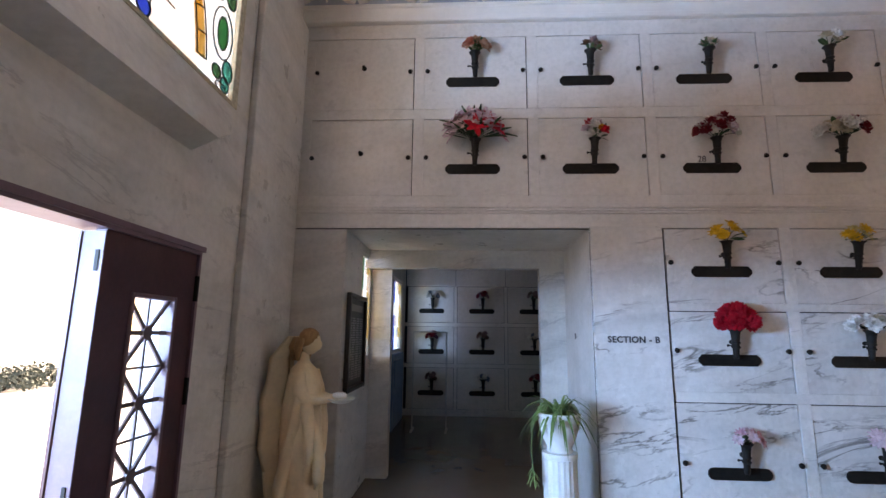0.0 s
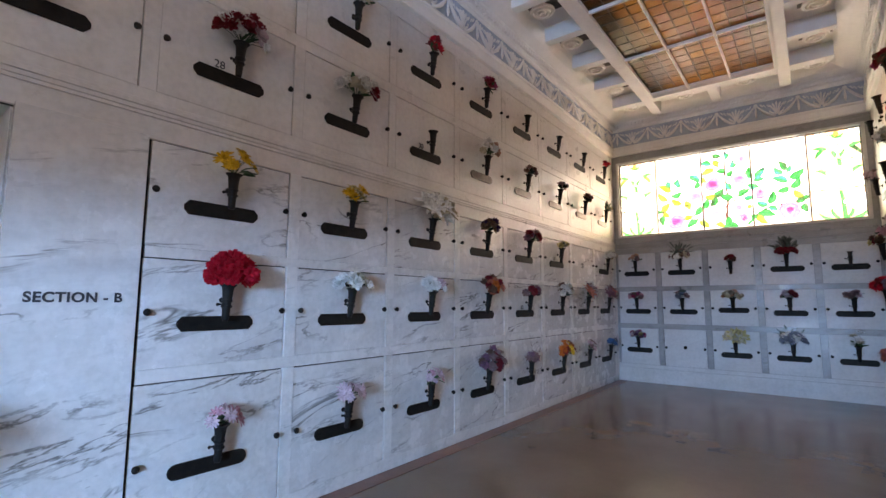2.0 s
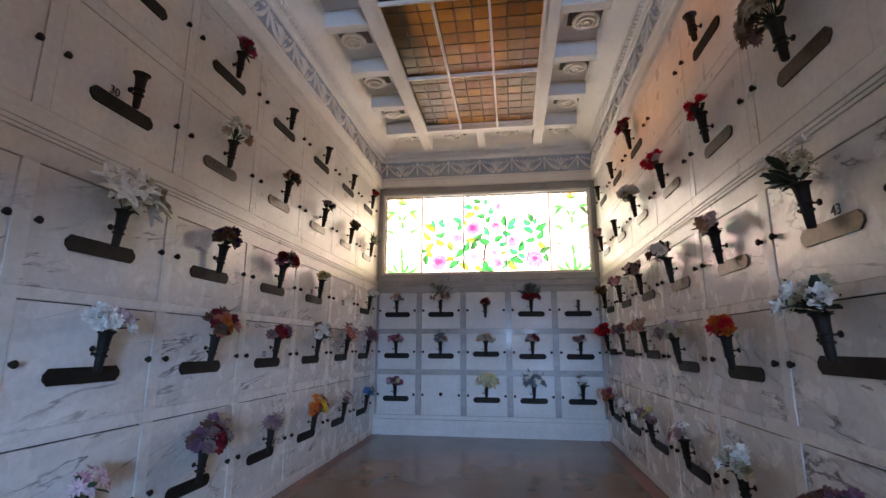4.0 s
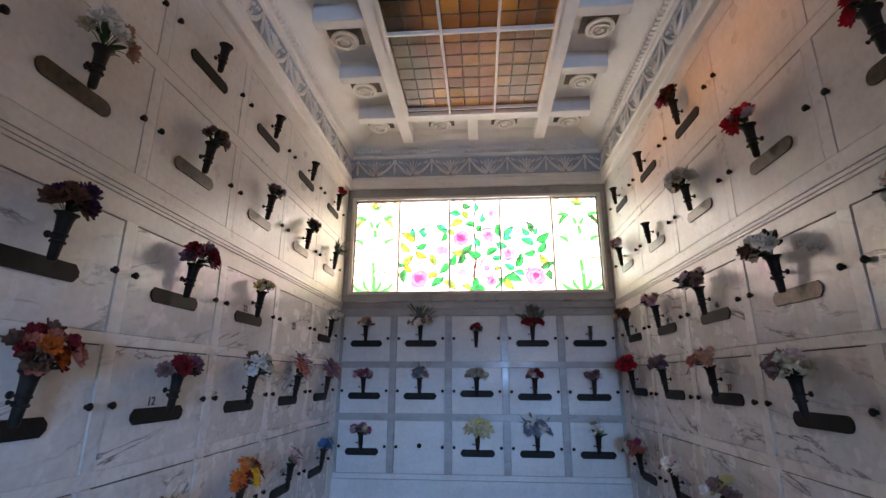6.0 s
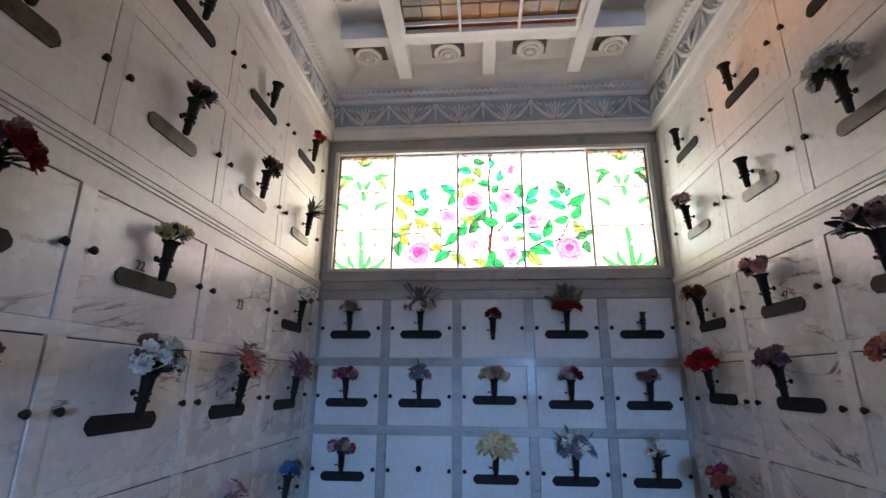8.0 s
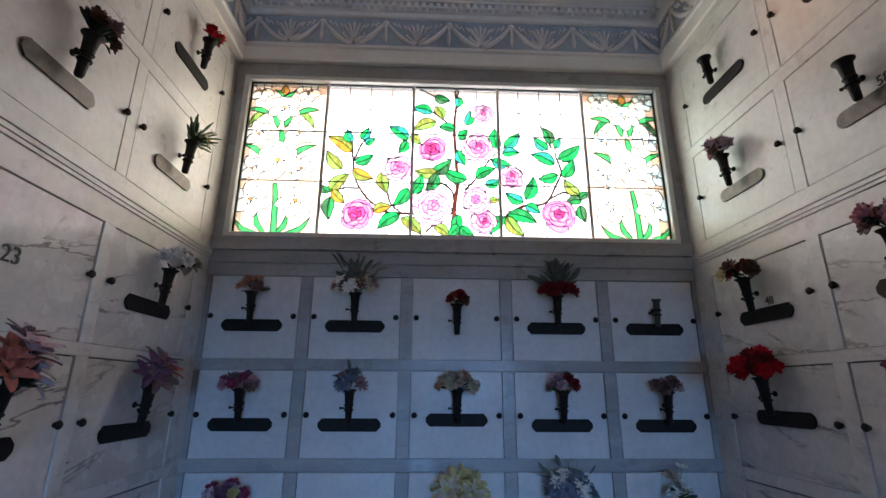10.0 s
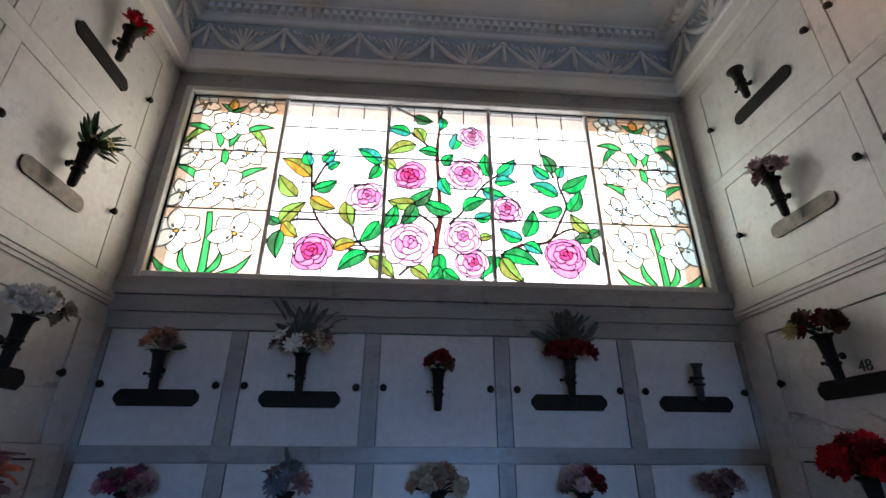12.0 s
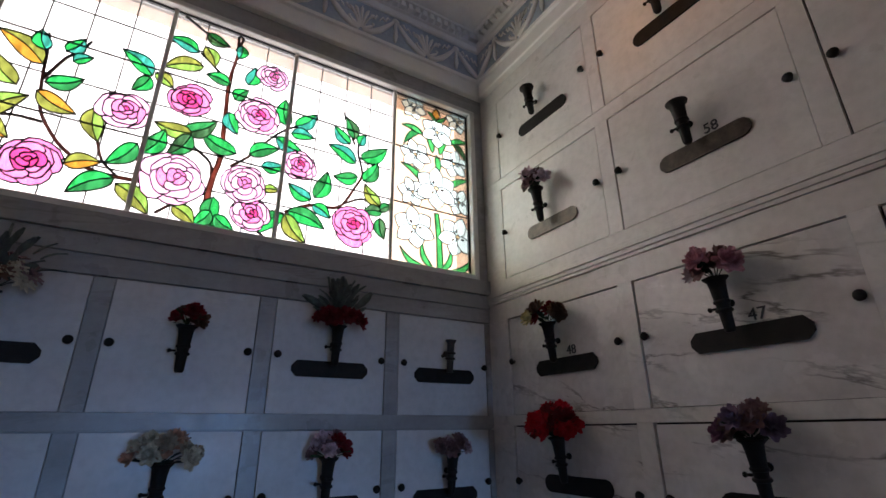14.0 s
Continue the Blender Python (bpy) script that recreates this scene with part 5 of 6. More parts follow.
def bouquet(wall, u, z, kind, colours, n, R, H, leaf="leaf", leaves=10, leaf_len=0.09, size=1.0, seed=0, droop=0.0):
    """Blooms on a dome above a vase's mouth, with stems and leaves."""
    rnd = random.Random(seed)
    b = new("bouquet")
    b.matrix_basis = on_wall(wall, u, z)
    base = Vector((0, -0.082, 0.115))
    greens = bmesh.new()
    for i in range(n):
        f = (i + 0.5) / n
        a = i * 2.39996 + rnd.uniform(-0.4, 0.4)
        el = math.sqrt(f) * 1.5
        out = Vector((math.sin(el) * math.cos(a) * R, -abs(math.sin(el) * math.sin(a)) * R * 0.8 + 0.02 * math.sin(a), math.cos(el) * H - droop * (1 - math.cos(el))))
        p = base + Vector((0, 0, 0.02)) + out * rnd.uniform(0.85, 1.08)
        p.y = min(p.y, -0.018)
        d = (out + Vector((0, -0.05, 0.03))).normalized()
        q = d.to_track_quat("Z", "Y").to_matrix().to_4x4()
        s = size * rnd.uniform(1.0, 1.45)
        put("bloom", bloom(kind, colours[i % len(colours)]), b, Matrix.Translation(p) @ q @ Matrix.Rotation(rnd.random() * 6, 4, "Z") @ Matrix.Diagonal((s, s, s, 1)))
        tube(greens, [base, base + (p - base) * 0.55 + Vector((0, 0, 0.012)), p - d * 0.004], 0.0022, 4)
    for i in range(int(leaves * 1.7) if leaf_len > 0.105 else leaves):
        a = rnd.random() * 6.28
        sprig = leaf == "leaf_grey"
        el = rnd.uniform(0.0, 0.95) if sprig else rnd.uniform(0.5, 1.45)
        d = Vector((math.sin(el) * math.cos(a), -abs(math.sin(el) * math.sin(a)) * 0.8, math.cos(el)))
        L = leaf_len * rnd.uniform(0.7, 1.3)
        m = Matrix.Translation(base + d * R * (rnd.uniform(0.5, 1.5) if sprig else rnd.uniform(0.15, 0.75))) @ d.to_track_quat("Y", "Z").to_matrix().to_4x4() @ Matrix.Rotation(rnd.uniform(-0.8, 0.8), 4, "Y")
        petal(greens, m, L, L * (0.16 if leaf_len > 0.105 else 0.42), rnd.uniform(-0.5, 0.1), 3)
    for v in greens.verts:
        v.co.y = min(v.co.y, -0.006)
    part("foliage", greens, M[leaf], b, "dark green artificial leaves")
    cw = " and ".join(dict.fromkeys(WORDS.get(c, c) for c in colours[:2]))
    tagged(b, "artificial %s bouquet in a wall vase" % cw, "bouquet", "bouquets on the crypt fronts")
    return b


KINDS = {"c": "carnation", "l": "lily", "d": "daisy"}
SIDE = {
    ("N", "t"): {-2: "c peach,coral,peach 9 .10 .10", -1: "c dusty,brown 4 .05 .08", 0: "d dried,brown 3 .05 .07", 1: "c white,cream 4 .09 .10", 2: "c dred,red 7 .06 .16", 3: "c dred,hotpink 7 .07 .10", 4: "v", 5: "v", 6: "v", 7: "c red,dred 5 .06 .07"},
    ("N", "u"): {-2: "l palepink,pink,palepink,red,palepink 24 .19 .21 leaf 26 .17", -1: "c palepink,red,white,yellow 7 .09 .13", 0: "c dred,white,dred,palepink,white 22 .15 .14", 1: "c white,palepink,white,dred,cream 20 .17 .12", 2: "v", 3: "c cream,white,peach 10 .13 .15", 4: "c brown,dusty 6 .08 .09 leaf_dark 14", 5: "c slate,dusty 4 .08 .08 leaf_dark 22", 6: "c dusty,brown 4 .09 .08 leaf_dark 20", 7: "d paleyellow,dried 3 .08 .07 leaf 26 .12"},
    ("N", "a"): {0: "d yellow,yellow 8 .11 .13", 1: "d yellow,paleyellow 7 .08 .10", 2: "l white,white,cream 15 .18 .19", 3: "c dpurple,brown 12 .09 .11 leaf_dark 6", 4: "c mauve,dred,dusty 11 .12 .10 leaf_dark 8", 5: "c paleyellow,cream 5 .07 .07", 6: "-", 7: "c white,white,dried 10 .13 .09 leaf_dark 10"},
    ("N", "b"): {0: "c red,red 40 .13 .15 leaf 4", 1: "c white,white,cream 11 .12 .09 leaf_dark 10", 2: "c white,white,palepink 11 .12 .09 leaf_dark 10", 3: "c brown,dred,coral,orange 15 .14 .16 leaf_dark 14", 4: "c dusty,dred,mauve 10 .12 .08 leaf_dark 10", 5: "c white,brown,cream,white 14 .14 .14 leaf_dark 14", 6: "l dusty,coral,palepink 9 .07 .17 leaf_dark 14", 7: "l dusty,mauve,coral 7 .08 .13 leaf_dark 14"},
    ("N", "c"): {0: "d palepink,pink 6 .09 .08", 1: "d palepink,palepink 7 .11 .08", 2: "d palepink,pink 7 .10 .09", 3: "c mauve,brown,dusty,dred 17 .16 .19 leaf_dark 30", 4: "d dusty,mauve 7 .09 .10", 5: "d orange,orange,dred,yellow 18 .16 .17 leaf 8", 6: "d dusty,palepink 8 .08 .12", 7: "d blue,blue,slate 9 .10 .10 leaf_dark 8"},
    ("S", "t"): {0: "v", 1: "v", 2: "v", 3: "v", 4: "-", 5: "c dred,hotpink,brown 9 .10 .10 leaf_dark 8", 6: "v", 7: "v"},
    ("S", "u"): {0: "v", 1: "v", 2: "d dried,brown,dusty,dried 34 .2 .17 leaf_dark 14", 3: "c red,dred 5 .07 .09 leaf_dark 8", 4: "c red,red,palepink 8 .13 .08", 5: "c white,cream,white,white,brown 14 .14 .10 leaf_dark 12", 6: "v", 7: "c dusty,dried,palepink 7 .09 .10 leaf_dark 14"},
    ("S", "a"): {0: "v", 1: "c white 6 .1 .1", 2: "c white,cream 6 .15 .18 leaf_dark 26 .095", 3: "c palepink,white,peach 6 .12 .10 leaf_dark 16", 4: "c white,brown,white 11 .15 .11 leaf_dark 18", 5: "c palepink,dusty 6 .14 .12 leaf_dark 30 .10", 6: "c dusty,palepink,pink 7 .10 .08 leaf_dark 8", 7: "c dred,paleyellow,brown 9 .10 .08 leaf_dark 8"},
    ("S", "b"): {0: "v", 1: "c pink 6 .1 .1", 2: "c cream,white,white 8 .14 .13 leaf_dark 40 .10", 3: "c orange,red 10 .06 .09 leaf_dark 6", 4: "c palepink,dusty,cream 12 .13 .10 leaf_dark 10", 5: "c peach,coral,peach 9 .11 .09 leaf_dark 8", 6: "c dusty,mauve,lilac 8 .10 .08 leaf_dark 8", 7: "c red,red,dred 20 .14 .13 leaf_dark 4"},
    ("S", "c"): {0: "v", 1: "v", 2: "c mauve,dusty,brown,mauve 15 .18 .12 leaf_dark 16", 3: "c white,white,cream 9 .12 .11 leaf_dark 8", 4: "d white,dusty 8 .10 .12 leaf_dark 8", 5: "c paleyellow,white,dusty 9 .12 .09 leaf_dark 8", 6: "d palepink,dusty,white 9 .11 .10", 7: "c hotpink,white,coral 13 .13 .12 leaf_dark 8"},
}
NUMBERS = {("N", "u", 2): "30", ("N", "u", 0): "28", ("N", "a", 5): "22", ("N", "a", 6): "23", ("S", "a", 7): "48", ("N", "b", 4): "12", ("S", "u", 6): "58", ("S", "a", 5): "46", ("S", "b", 5): "37", ("S", "a", 6): "47", ("S", "a", 2): "43"}
for (wall, row), cols in SIDE.items():
    for k, spec in cols.items():
        u = COL0 + PW / 2 + COL * k - (0.025 if wall == "N" else 0.035)
        zs = SCREW[row]
        worn = row == "u" and (k >= 3 if wall == "N" else True) or (wall == "S" and row == "a" and k < 5)
        style = "round" if row == "c" or (wall == "S" and row in "tub" and k >= 3) or worn and k % 2 else "point"
        num = NUMBERS.get((wall, row, k), "")
        zp = zs - (0.102 if row in "tu" else 0.072)
        if wall == "S" and row == "b" and k not in (3, 4):
            zp += 0.08
        if spec == "-":
            if not num:
                continue
            mark = digits(num, 0.1, None, on_wall(wall, u, zs - 0.06, 0.003), M["ink"])
            mark.name = "crypt_number"
            tagged(mark, "dark painted number on a bare marble crypt front", "number")
            continue
        nameplate(wall, u, zp, style, "worn" if worn else "side", num, -0.075 if wall == "N" else 0.055, worn)
        rnd = random.Random(k * 7 + ord(row))
        vu = u + (0.02 if wall == "N" else 0.03)
        vz = zp + 0.115
        if spec == "v":
            wall_vase(wall, vu, vz, rnd.uniform(-3, 3))
            continue
        wall_vase(wall, vu, vz, rnd.uniform(-1, 1))
        f = spec.split()
        bouquet(wall, vu, vz, KINDS[f[0]], f[1].split(","), int(f[2]), float(f[3]), float(f[4]), f[5] if len(f) > 5 else "leaf", int(f[6]) if len(f) > 6 else 7, float(f[7]) if len(f) > 7 else 0.075, 1.15 if f[0] != "d" else 1.0, hash_of(wall + row) + k)

for z in (3.80, 2.99):
    stub = bmesh.new()
    lathe(stub, [(0.022, -0.001), (0.022, 0.006), (0.01, 0.012), (0.01, 0.03), (0.015, 0.036)], 10, Matrix.Rotation(radians(90), 4, "X"))
    tagged(part("vase_stub", stub, M["bronze"], None, "", True, on_wall("N", COL0 + PW / 2 - 3 * COL, z)), "small bare bronze vase stub on a marble front", "bracket")

ENDWALL = {"a": ["c peach,dusty 6 .08 .08", "d dusty,cream,brown,white 16 .15 .13 leaf_grey 30 .10", "c dred,brown 6 .05 .07", "c dred,dred,dred 16 .12 .05 leaf_grey 60 .10", "tube"],
           "b": ["c mauve,pink,dusty,hotpink 11 .12 .08 leaf_dark 8", "d slate,dusty 7 .09 .12 leaf_grey 14", "c peach,cream,dried 11 .13 .09 leaf_dark 12", "c dusty,palepink,dred 10 .09 .09", "c dusty,palepink 7 .08 .07"],
           "c": ["c hotpink,paleyellow,mauve,palepink 11 .11 .08", "-", "l paleyellow,cream,paleyellow 12 .13 .13 leaf 10", "d slate,white,slate 24 .16 .17 leaf_grey 24", "d white,dried 5 .07 .19 leaf 10"]}
for row, cols in ENDWALL.items():
    for i, spec in enumerate(cols):
        zp = ESCREW[row] - 0.066
        if spec == "-":
            stub = bmesh.new()
            lathe(stub, [(0.03, -0.001), (0.03, 0.006), (0.012, 0.012), (0.012, 0.05), (0.02, 0.056), (0.02, 0.062)], 10, Matrix.Rotation(radians(90), 4, "X"))
            tagged(part("vase_stub", stub, M["bronze"], None, "", True, on_wall("E", EC[i], zp + 0.08)), "small bare bronze vase stub on a marble front", "bracket")
            continue
        bare = row == "a" and i == 2
        if not bare:
            nameplate("E", EC[i], zp + (0.035 if row == "b" and i == 2 else 0.0), "point", "end", letters=row == "c" and i in (2, 3))
        vz = zp + (0.115 if not bare else 0.04)
        wall_vase("E", EC[i], vz, 0.0, spec == "tube")
        if spec == "tube":
            continue
        f = spec.split()
        bouquet("E", EC[i], vz, KINDS[f[0]], f[1].split(","), int(f[2]), float(f[3]), float(f[4]), f[5] if len(f) > 5 else "leaf", int(f[6]) if len(f) > 6 else 6, float(f[7]) if len(f) > 7 else 0.07, 1.05, hash_of("E" + row) + i)

# far room: plates and small bouquets, dim
for i in range(4):
    for row, z in (("a", 1.87), ("b", 1.13), ("c", 0.40)):
        u = -0.70 + 0.93 * i
        m = pose(0, 8.70 - NY, 0)
        pl = nameplate("N", u, z)
        pl.matrix_basis = m @ pl.matrix_basis
        v = wall_vase("N", u + 0.02, z + 0.115)
        v.matrix_basis = m @ v.matrix_basis
        bq = bouquet("N", u + 0.02, z + 0.115, "carnation", [["dusty", "brown"], ["white", "slate"], ["dred", "mauve"]][(i + ord(row)) % 3], 6, 0.09, 0.09, "leaf_dark", 8, 0.07, 1.1, 40 + i + ord(row))
        bq.matrix_basis = m @ bq.matrix_basis

# ---- lettering on the marble ----
def sign(text, size, m, name, label):
    c = bpy.data.curves.new(name, "FONT")
    c.body, c.size, c.extrude, c.space_character, c.offset = text, size, 0.0015, 1.08, 0.0022
    c.materials.append(M["ink"])
    ob = put(name, c, None, m @ pose(0, 0, 0, 90, 0, 0))
    return tagged(ob, label, "lettering")


sign("SECTION - B", 0.068, on_wall("N", 1.065, 1.40, 0.0165), "section_letters", "dark carved letters reading SECTION - B on marble")
sign("D -", 0.07, pose(0.956, 4.35, 1.42, 0, 0, -90), "passage_letters", "faint dark letters on the passage marble")

# ---- angel statue ----
def angel():
    bm = bmesh.new()
    n = 28
    prof = [(0.0, 0.20, 0.20), (0.06, 0.195, 0.19), (0.065, 0.165, 0.16), (0.2, 0.15, 0.15), (0.35, 0.14, 0.14), (0.55, 0.135, 0.145), (0.7, 0.132, 0.15), (0.85, 0.128, 0.152), (0.95, 0.122, 0.15), (1.05, 0.117, 0.145), (1.13, 0.105, 0.135), (1.19, 0.08, 0.12), (1.225, 0.05, 0.07), (1.25, 0.038, 0.04), (1.31, 0.036, 0.036)]
    rings = []
    for z, rx, ry in prof:
        row = []
        for i in range(n):
            a = 2 * math.pi * i / n
            fold = 1 + (0.085 * math.sin(8 * a + 2.2 * z) + 0.05 * math.sin(17 * a - z)) * (1 if 0.07 < z < 1.0 else 0.15)
            row.append(bm.verts.new((rx * fold * math.cos(a) + 0.03 * math.sin(z * 2.2), ry * fold * math.sin(a), z)))
        rings.append(row)
    for a, b in zip(rings, rings[1:]):
        for i in range(n):
            bm.faces.new((a[i], a[(i + 1) % n], b[(i + 1) % n], b[i]))
    bm.faces.new(rings[0][::-1])
    # head, bowed forward
    head = bmesh.ops.create_icosphere(bm, subdivisions=3, radius=0.068, matrix=Matrix.Translation((0.062, 0, 1.37)) @ Matrix.Rotation(radians(18), 4, "Y") @ Matrix.Diagonal((0.98, 0.82, 1.22, 1)))
    for v in head["verts"]:
        if v.co.x > 0.105 and abs(v.co.y) < 0.022 and 1.32 < v.co.z < 1.385:
            v.co.x += 0.014
    # arms reach forward to the dish
    for sy in (-1, 1):
        tube(bm, [(0.03, sy * 0.115, 1.17), (0.06, sy * 0.135, 1.05), (0.10, sy * 0.11, 0.98), (0.20, sy * 0.05, 0.985), (0.25, sy * 0.035, 0.99)], [0.05, 0.055, 0.05, 0.03, 0.022], 10)
        tube(bm, [(0.10, sy * 0.11, 0.97), (0.13, sy * 0.11, 0.80), (0.14, sy * 0.10, 0.62), (0.12, sy * 0.10, 0.45)], [0.05, 0.045, 0.035, 0.01], 8)
    # folded wings
    for sy in (-1, 1):
        cols = []
        for j in range(9):
            t = j / 8
            z = 1.42 - 1.22 * t
            w = 0.03 + 0.12 * math.sin(math.pi * min(1, 0.12 + t * 0.95)) ** 0.8
            xb = -0.06 - 0.05 * math.sin(math.pi * t * 0.8) + (0.06 if j == 0 else 0)
            cols.append([bm.verts.new((xb - w * s * 0.75 + (0.012 * (-1) ** j), sy * (0.03 + 0.09 * s * math.sin(math.pi * (0.25 + 0.6 * t))), z)) for s in (0.0, 0.35, 0.7, 1.0)])
        back = [[bm.verts.new(v.co + Vector((-0.018, sy * 0.018, 0))) for v in r] for r in cols]
        for grid, fl in ((cols, False), (back, True)):
            for a, b in zip(grid, grid[1:]):
                for k in range(3):
                    q = (a[k], a[k + 1], b[k + 1], b[k])
                    bm.faces.new(q[::-1] if fl else q)
        for k in (0, 3):
            for i in range(8):
                bm.faces.new((cols[i][k], cols[i + 1][k], back[i + 1][k], back[i][k]))
        for i in (0, 8):
            for k in range(3):
                bm.faces.new((cols[i][k], cols[i][k + 1], back[i][k + 1], back[i][k]))
    # mantle edge crossing the body, and a sash hanging in front
    tube(bm, [(-0.02, -0.12, 1.16), (0.06, -0.13, 1.02), (0.02, -0.135, 0.75), (-0.03, -0.14, 0.45), (-0.08, -0.15, 0.12)], [0.025, 0.04, 0.045, 0.05, 0.045], 8)
    tube(bm, [(0.12, -0.05, 0.86), (0.17, -0.06, 0.72), (0.19, -0.05, 0.58), (0.20, -0.06, 0.46), (0.17, -0.05, 0.40)], [0.03, 0.04, 0.045, 0.04, 0.008], 7)
    tube(bm, [(0.10, 0.06, 0.88), (0.14, 0.07, 0.6), (0.15, 0.06, 0.3), (0.14, 0.05, 0.1)], [0.03, 0.03, 0.035, 0.03], 7)
    n_body = len(bm.faces)
    # hair
    bmesh.ops.create_icosphere(bm, subdivisions=2, radius=0.079, matrix=Matrix.Translation((0.043, 0, 1.405)) @ Matrix.Diagonal((1.0, 1.0, 1.0, 1)))
    for k in range(6):
        a = radians(100 + 32 * k)
        tube(bm, [(0.03 + 0.075 * math.cos(a), 0.08 * math.sin(a), 1.41), (0.02 + 0.095 * math.cos(a), 0.09 * math.sin(a), 1.34), (0.02 + 0.085 * math.cos(a), 0.085 * math.sin(a), 1.25)], [0.03, 0.034, 0.012], 7)
    n_hair = len(bm.faces)
    # shell dish with a dove
    lathe(bm, [(0.02, 0.0), (0.06, 0.008), (0.10, 0.035), (0.104, 0.04), (0.09, 0.034), (0.03, 0.014)], 14, Matrix.Translation((0.31, 0, 0.955)))
    bmesh.ops.create_icosphere(bm, subdivisions=2, radius=0.035, matrix=Matrix.Translation((0.30, 0, 1.01)) @ Matrix.Diagonal((1.6, 0.8, 0.8, 1)))
    me = mesh("angel_statue", bm, M["statue"], True)
    me.materials.append(M["hair"])
    me.materials.append(M["pot"])
    for i, p in enumerate(me.polygons):
        p.material_index = 0 if i < n_body else (1 if i < n_hair else 2)
    return me


M["hair"] = plain("worn_brown_gilding", (0.42, 0.22, 0.09), 0.6, var=0.35, scale=20)
tagged(put("angel_statue", angel(), None, pose(-1.245, 3.30, 0.0, 0, 0, -8)), "aged cream angel statue holding a dish, standing on the floor", "statue")

# ---- planter on a fluted pedestal ----
ped = bmesh.new()
n = 40
rings = []
for z, r, fl in ((0.0, 0.15, 0), (0.05, 0.15, 0), (0.055, 0.135, 0), (0.08, 0.128, 0), (0.085, 0.124, 1), (0.58, 0.122, 1), (0.585, 0.125, 0), (0.60, 0.128, 0), (0.61, 0.128, 0), (0.62, 0.125, 0)):
    rings.append([ped.verts.new(((r - (0.004 if fl and i % 2 else 0)) * math.cos(2 * math.pi * i / n), (r - (0.004 if fl and i % 2 else 0)) * math.sin(2 * math.pi * i / n), z)) for i in range(n)])
for a, b in zip(rings, rings[1:]):
    for i in range(n):
        ped.faces.new((a[i], a[(i + 1) % n], b[(i + 1) % n], b[i]))
ped.faces.new(rings[0][::-1])
ped.faces.new(rings[-1])
PX0, PY0 = 0.625, 3.48
tagged(part("pedestal", ped, M["pot"], m=pose(PX0, PY0, 0)), "white fluted column pedestal on the terrazzo floor", "pedestal")
planter = new("potted_plant")
planter.matrix_basis = pose(PX0, PY0, 0.62)
pot = bmesh.new()
lathe(pot, [(0.085, 0.0), (0.095, 0.012), (0.085, 0.03), (0.115, 0.09), (0.145, 0.18), (0.152, 0.24), (0.16, 0.255), (0.16, 0.272), (0.145, 0.274), (0.135, 0.24)], 28)
part("pot", pot, M["pot"], planter, "white urn-shaped pot", True)
soil = bmesh.new()
lathe(soil, [(0.134, 0.236), (0.134, 0.246), (0.05, 0.256)], 18)
part("soil", soil, M["soil"], planter)
rnd = random.Random(5)
for i in range(150):
    a = rnd.random() * 6.28
    L = rnd.uniform(0.2, 0.42)
    up = rnd.uniform(0.45, 1.4)
    bm = bmesh.new()
    pts = []
    for k in range(7):
        t = k / 6
        r = 0.03 + L * t * math.cos(up * 0.6) * 0.75
        z = 0.25 + L * (math.sin(up) * t * 1.05 - (1.25 - 0.35 * up) * t * t)
        pts.append(Vector((r * math.cos(a), r * math.sin(a), z)))
    s = Vector((-math.sin(a), math.cos(a), 0))
    ws = [0.005, 0.009, 0.010, 0.009, 0.008, 0.005, 0.0005]
    va = [bm.verts.new(p + s * w) for p, w in zip(pts, ws)]
    vb = [bm.verts.new(p - s * w + Vector((0, 0, 0.002))) for p, w in zip(pts, ws)]
    for k in range(6):
        bm.faces.new((va[k], va[k + 1], vb[k + 1], vb[k]))
    if PY0 + max(v.co.y for v in bm.verts) > NY - 0.02:
        bm.free()
        continue
    part("leaf", bm, M["spider"], planter)
trail = bmesh.new()
tube(trail, [(-0.12, -0.05, 0.27), (-0.2, -0.08, 0.2), (-0.215, -0.09, 0.05), (-0.21, -0.1, -0.10), (-0.20, -0.1, -0.16)], 0.003, 5)
for k in range(16):
    a = k * 0.8
    petal(trail, Matrix.Translation((-0.205, -0.1, -0.08 - 0.006 * k)) @ Matrix.Rotation(a, 4, "Z") @ Matrix.Rotation(radians(-35 + 5 * (k % 4)), 4, "X"), 0.07, 0.012, -0.5, 3)
part("trailing_runner", trail, M["spider"], planter, "pale trailing runner with a plantlet")
tagged(planter, "spider plant with arching leaves in a white urn on a pedestal", "plant")

# ---- directory board in the passage ----
board = new("directory_board")
board.matrix_basis = pose(-1.071, 4.15, 1.37)
fr = bmesh.new()
for a, b, c, d in ((-0.34, -0.30, -0.42, 0.42), (0.30, 0.34, -0.42, 0.42), (-0.30, 0.30, -0.42, -0.38), (-0.30, 0.30, 0.38, 0.42)):
    box(fr, 0.0, 0.04, a, b, c, d, 0.004)
part("frame", fr, M["black"], board, "black wooden frame")
bk = bmesh.new()
box(bk, 0.002, 0.012, -0.30, 0.30, -0.38, 0.38)
part("backing", bk, M["black"], board)
hd = bmesh.new()
box(hd, 0.0125, 0.016, -0.22, 0.22, 0.27, 0.33)
part("heading", hd, M["letter"], board, "faded heading strip")
for i in range(4):
    cl = bmesh.new()
    for r in range(26):
        box(cl, 0.0125, 0.0145, -0.27 + 0.14 * i, -0.27 + 0.14 * i + random.uniform(0.08, 0.115), 0.20 - 0.021 * r, 0.212 - 0.021 * r)
    tagged(part("name_column", cl, M["paper"], board, "pale column of tiny name strips"), kind="stuff")
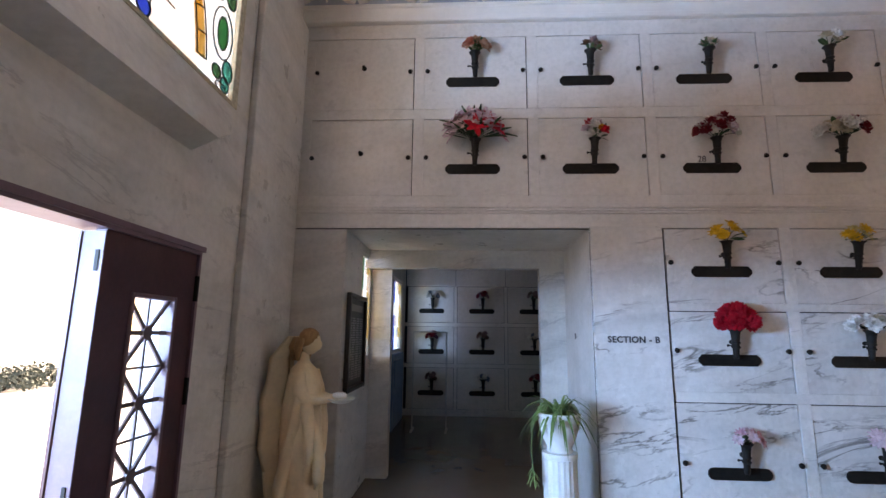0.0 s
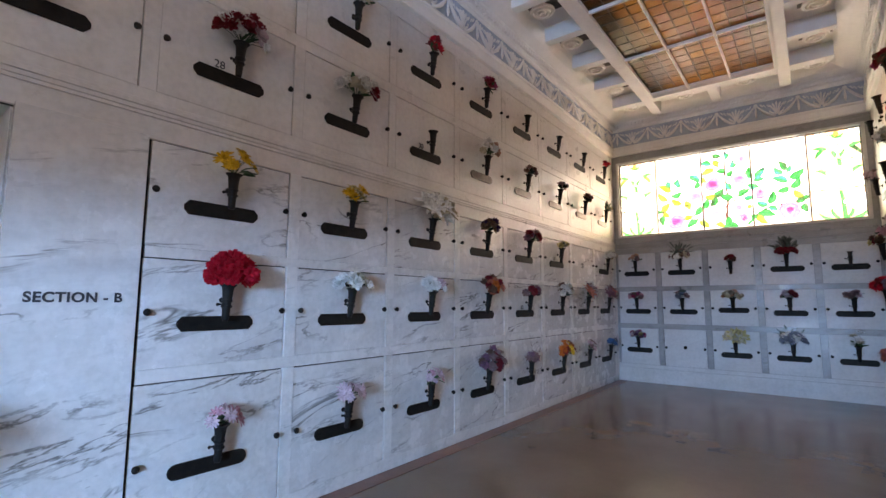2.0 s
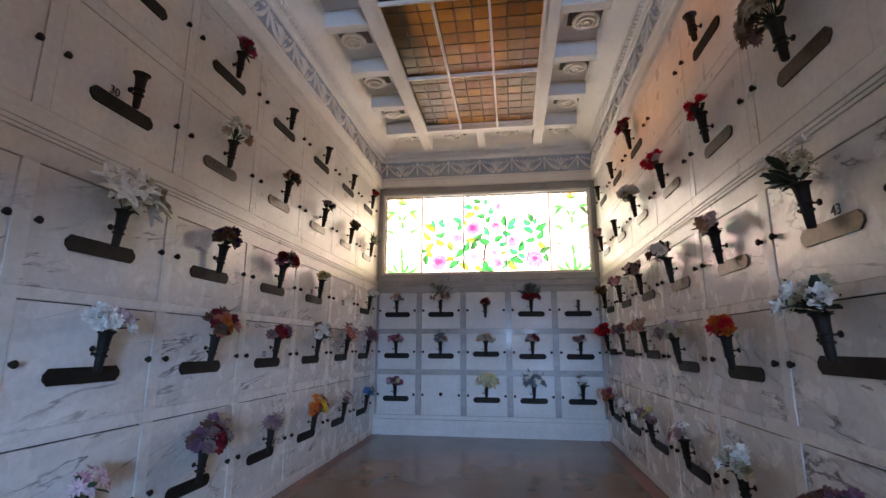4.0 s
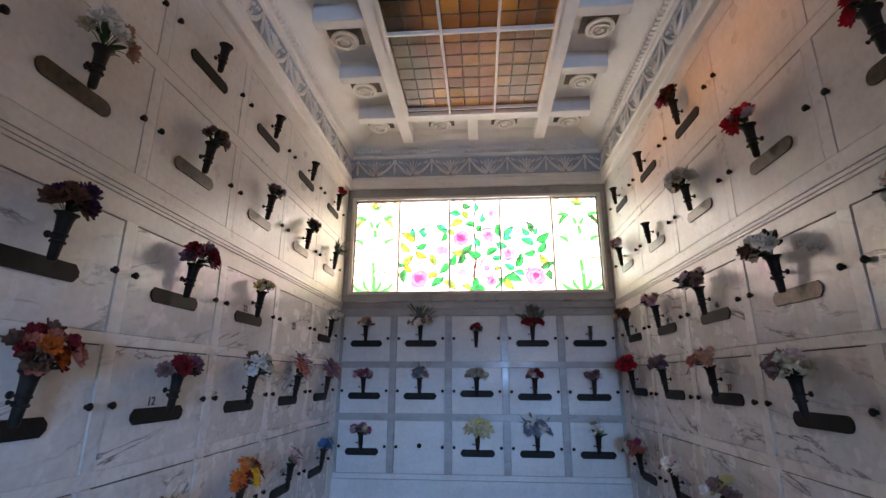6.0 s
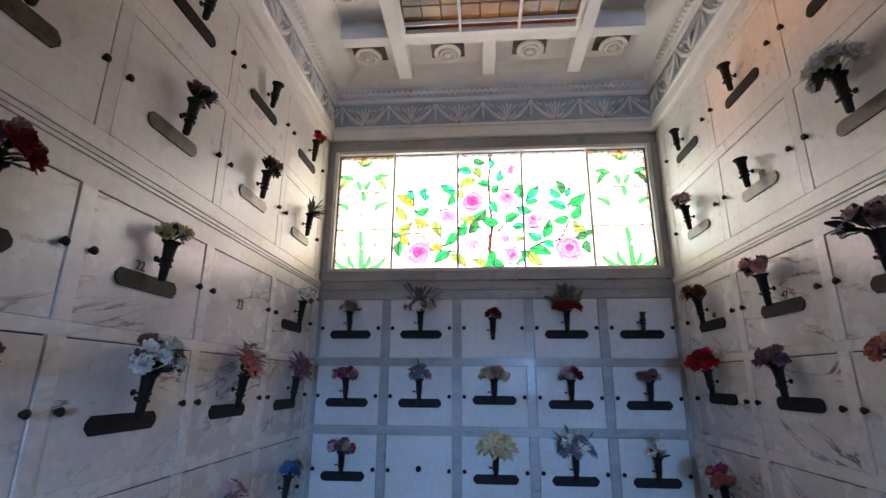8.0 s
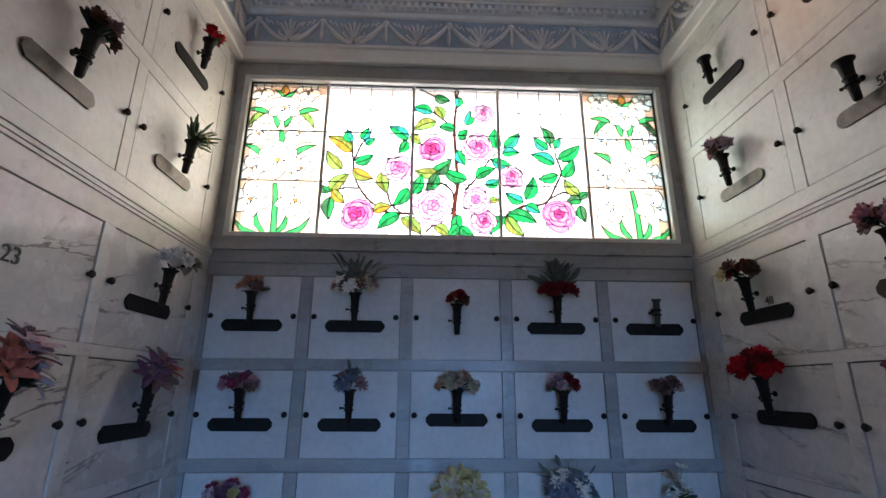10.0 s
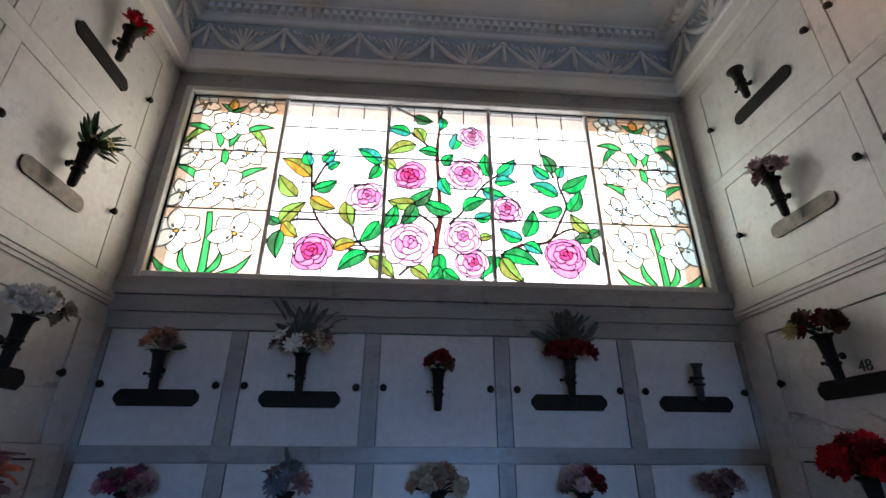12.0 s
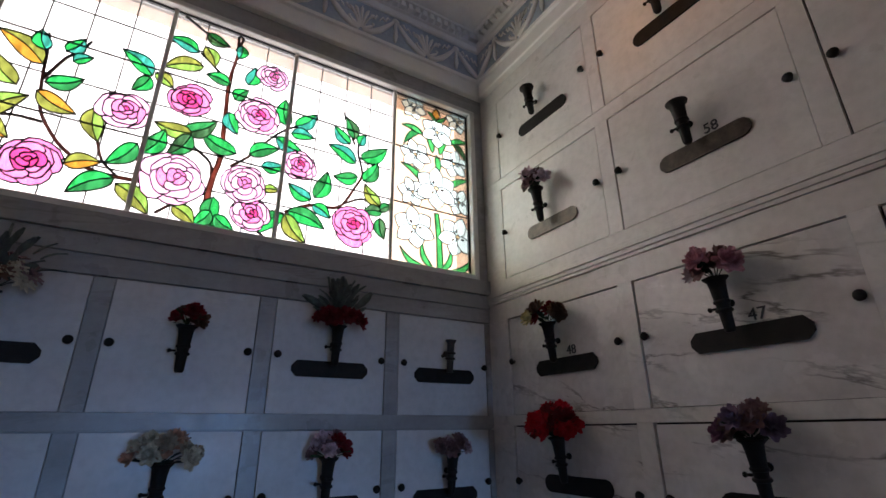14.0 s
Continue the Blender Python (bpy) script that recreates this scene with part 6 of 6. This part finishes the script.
tagged(board, "black framed directory board with pale columns of names", "board")

# ---- low shrubs outside the entrance ----
def shrub():
    b = new("shrub")
    rnd = random.Random(11)
    wood = bmesh.new()
    leaves = bmesh.new()
    for k in range(9):
        a = k * 0.7
        tip = Vector((0.6 * math.cos(a), 0.6 * math.sin(a), rnd.uniform(0.25, 0.5)))
        tube(wood, [(0, 0, -0.02), tip * 0.5, tip], [0.02, 0.012, 0.004], 5)
    for k in range(420):
        d = Vector((rnd.gauss(0, 1), rnd.gauss(0, 1), abs(rnd.gauss(0, 1)))).normalized()
        c = Vector((d.x * 0.85, d.y * 0.85, 0.08 + d.z * 0.5)) * rnd.uniform(0.6, 1.08)
        petal(leaves, Matrix.Translation(c) @ d.to_track_quat("Z", "Y").to_matrix().to_4x4() @ Matrix.Rotation(rnd.random() * 6, 4, "Z"), 0.14, 0.08, 0.3, 2)
    part("branchwork", wood, M["soil"], b)
    part("foliage", leaves, M["leaf_grey"], b)
    return b


bush = shrub()
bush.matrix_basis = pose(-12.3, 12.2, -0.16)
tagged(bush, "low green shrub on the pale forecourt outside", "shrub", "shrubs outside")
for x, y, k in ((-12.6, 13.6, 60), (-13.2, 10.7, 140), (-13.6, 9.3, 200)):
    tagged(copy_thing(bush, pose(x, y, -0.16, 0, 0, k)), "low green shrub on the pale forecourt outside", "shrub", "shrubs outside")

# ---- metal stand in the far room ----
stand = new("metal_stand")
stand.matrix_basis = pose(-0.62, 7.35, 0)
for x in (-0.26, 0.26):
    up = bmesh.new()
    tube(up, [(x, 0, 0), (x, 0, 1.48)], 0.011, 6)
    part("upright", up, M["steel"], stand)
tp = bmesh.new()
tube(tp, [(-0.26, 0, 1.475), (0.26, 0, 1.475)], 0.011, 6)
part("top_bar", tp, M["steel"], stand)
ft = bmesh.new()
for x in (-0.26, 0.26):
    box(ft, x - 0.015, x + 0.015, -0.18, 0.18, 0.0, 0.02)
part("foot", ft, M["steel"], stand)
tagged(stand, "slim bright metal stand on the far room's floor", "stand")
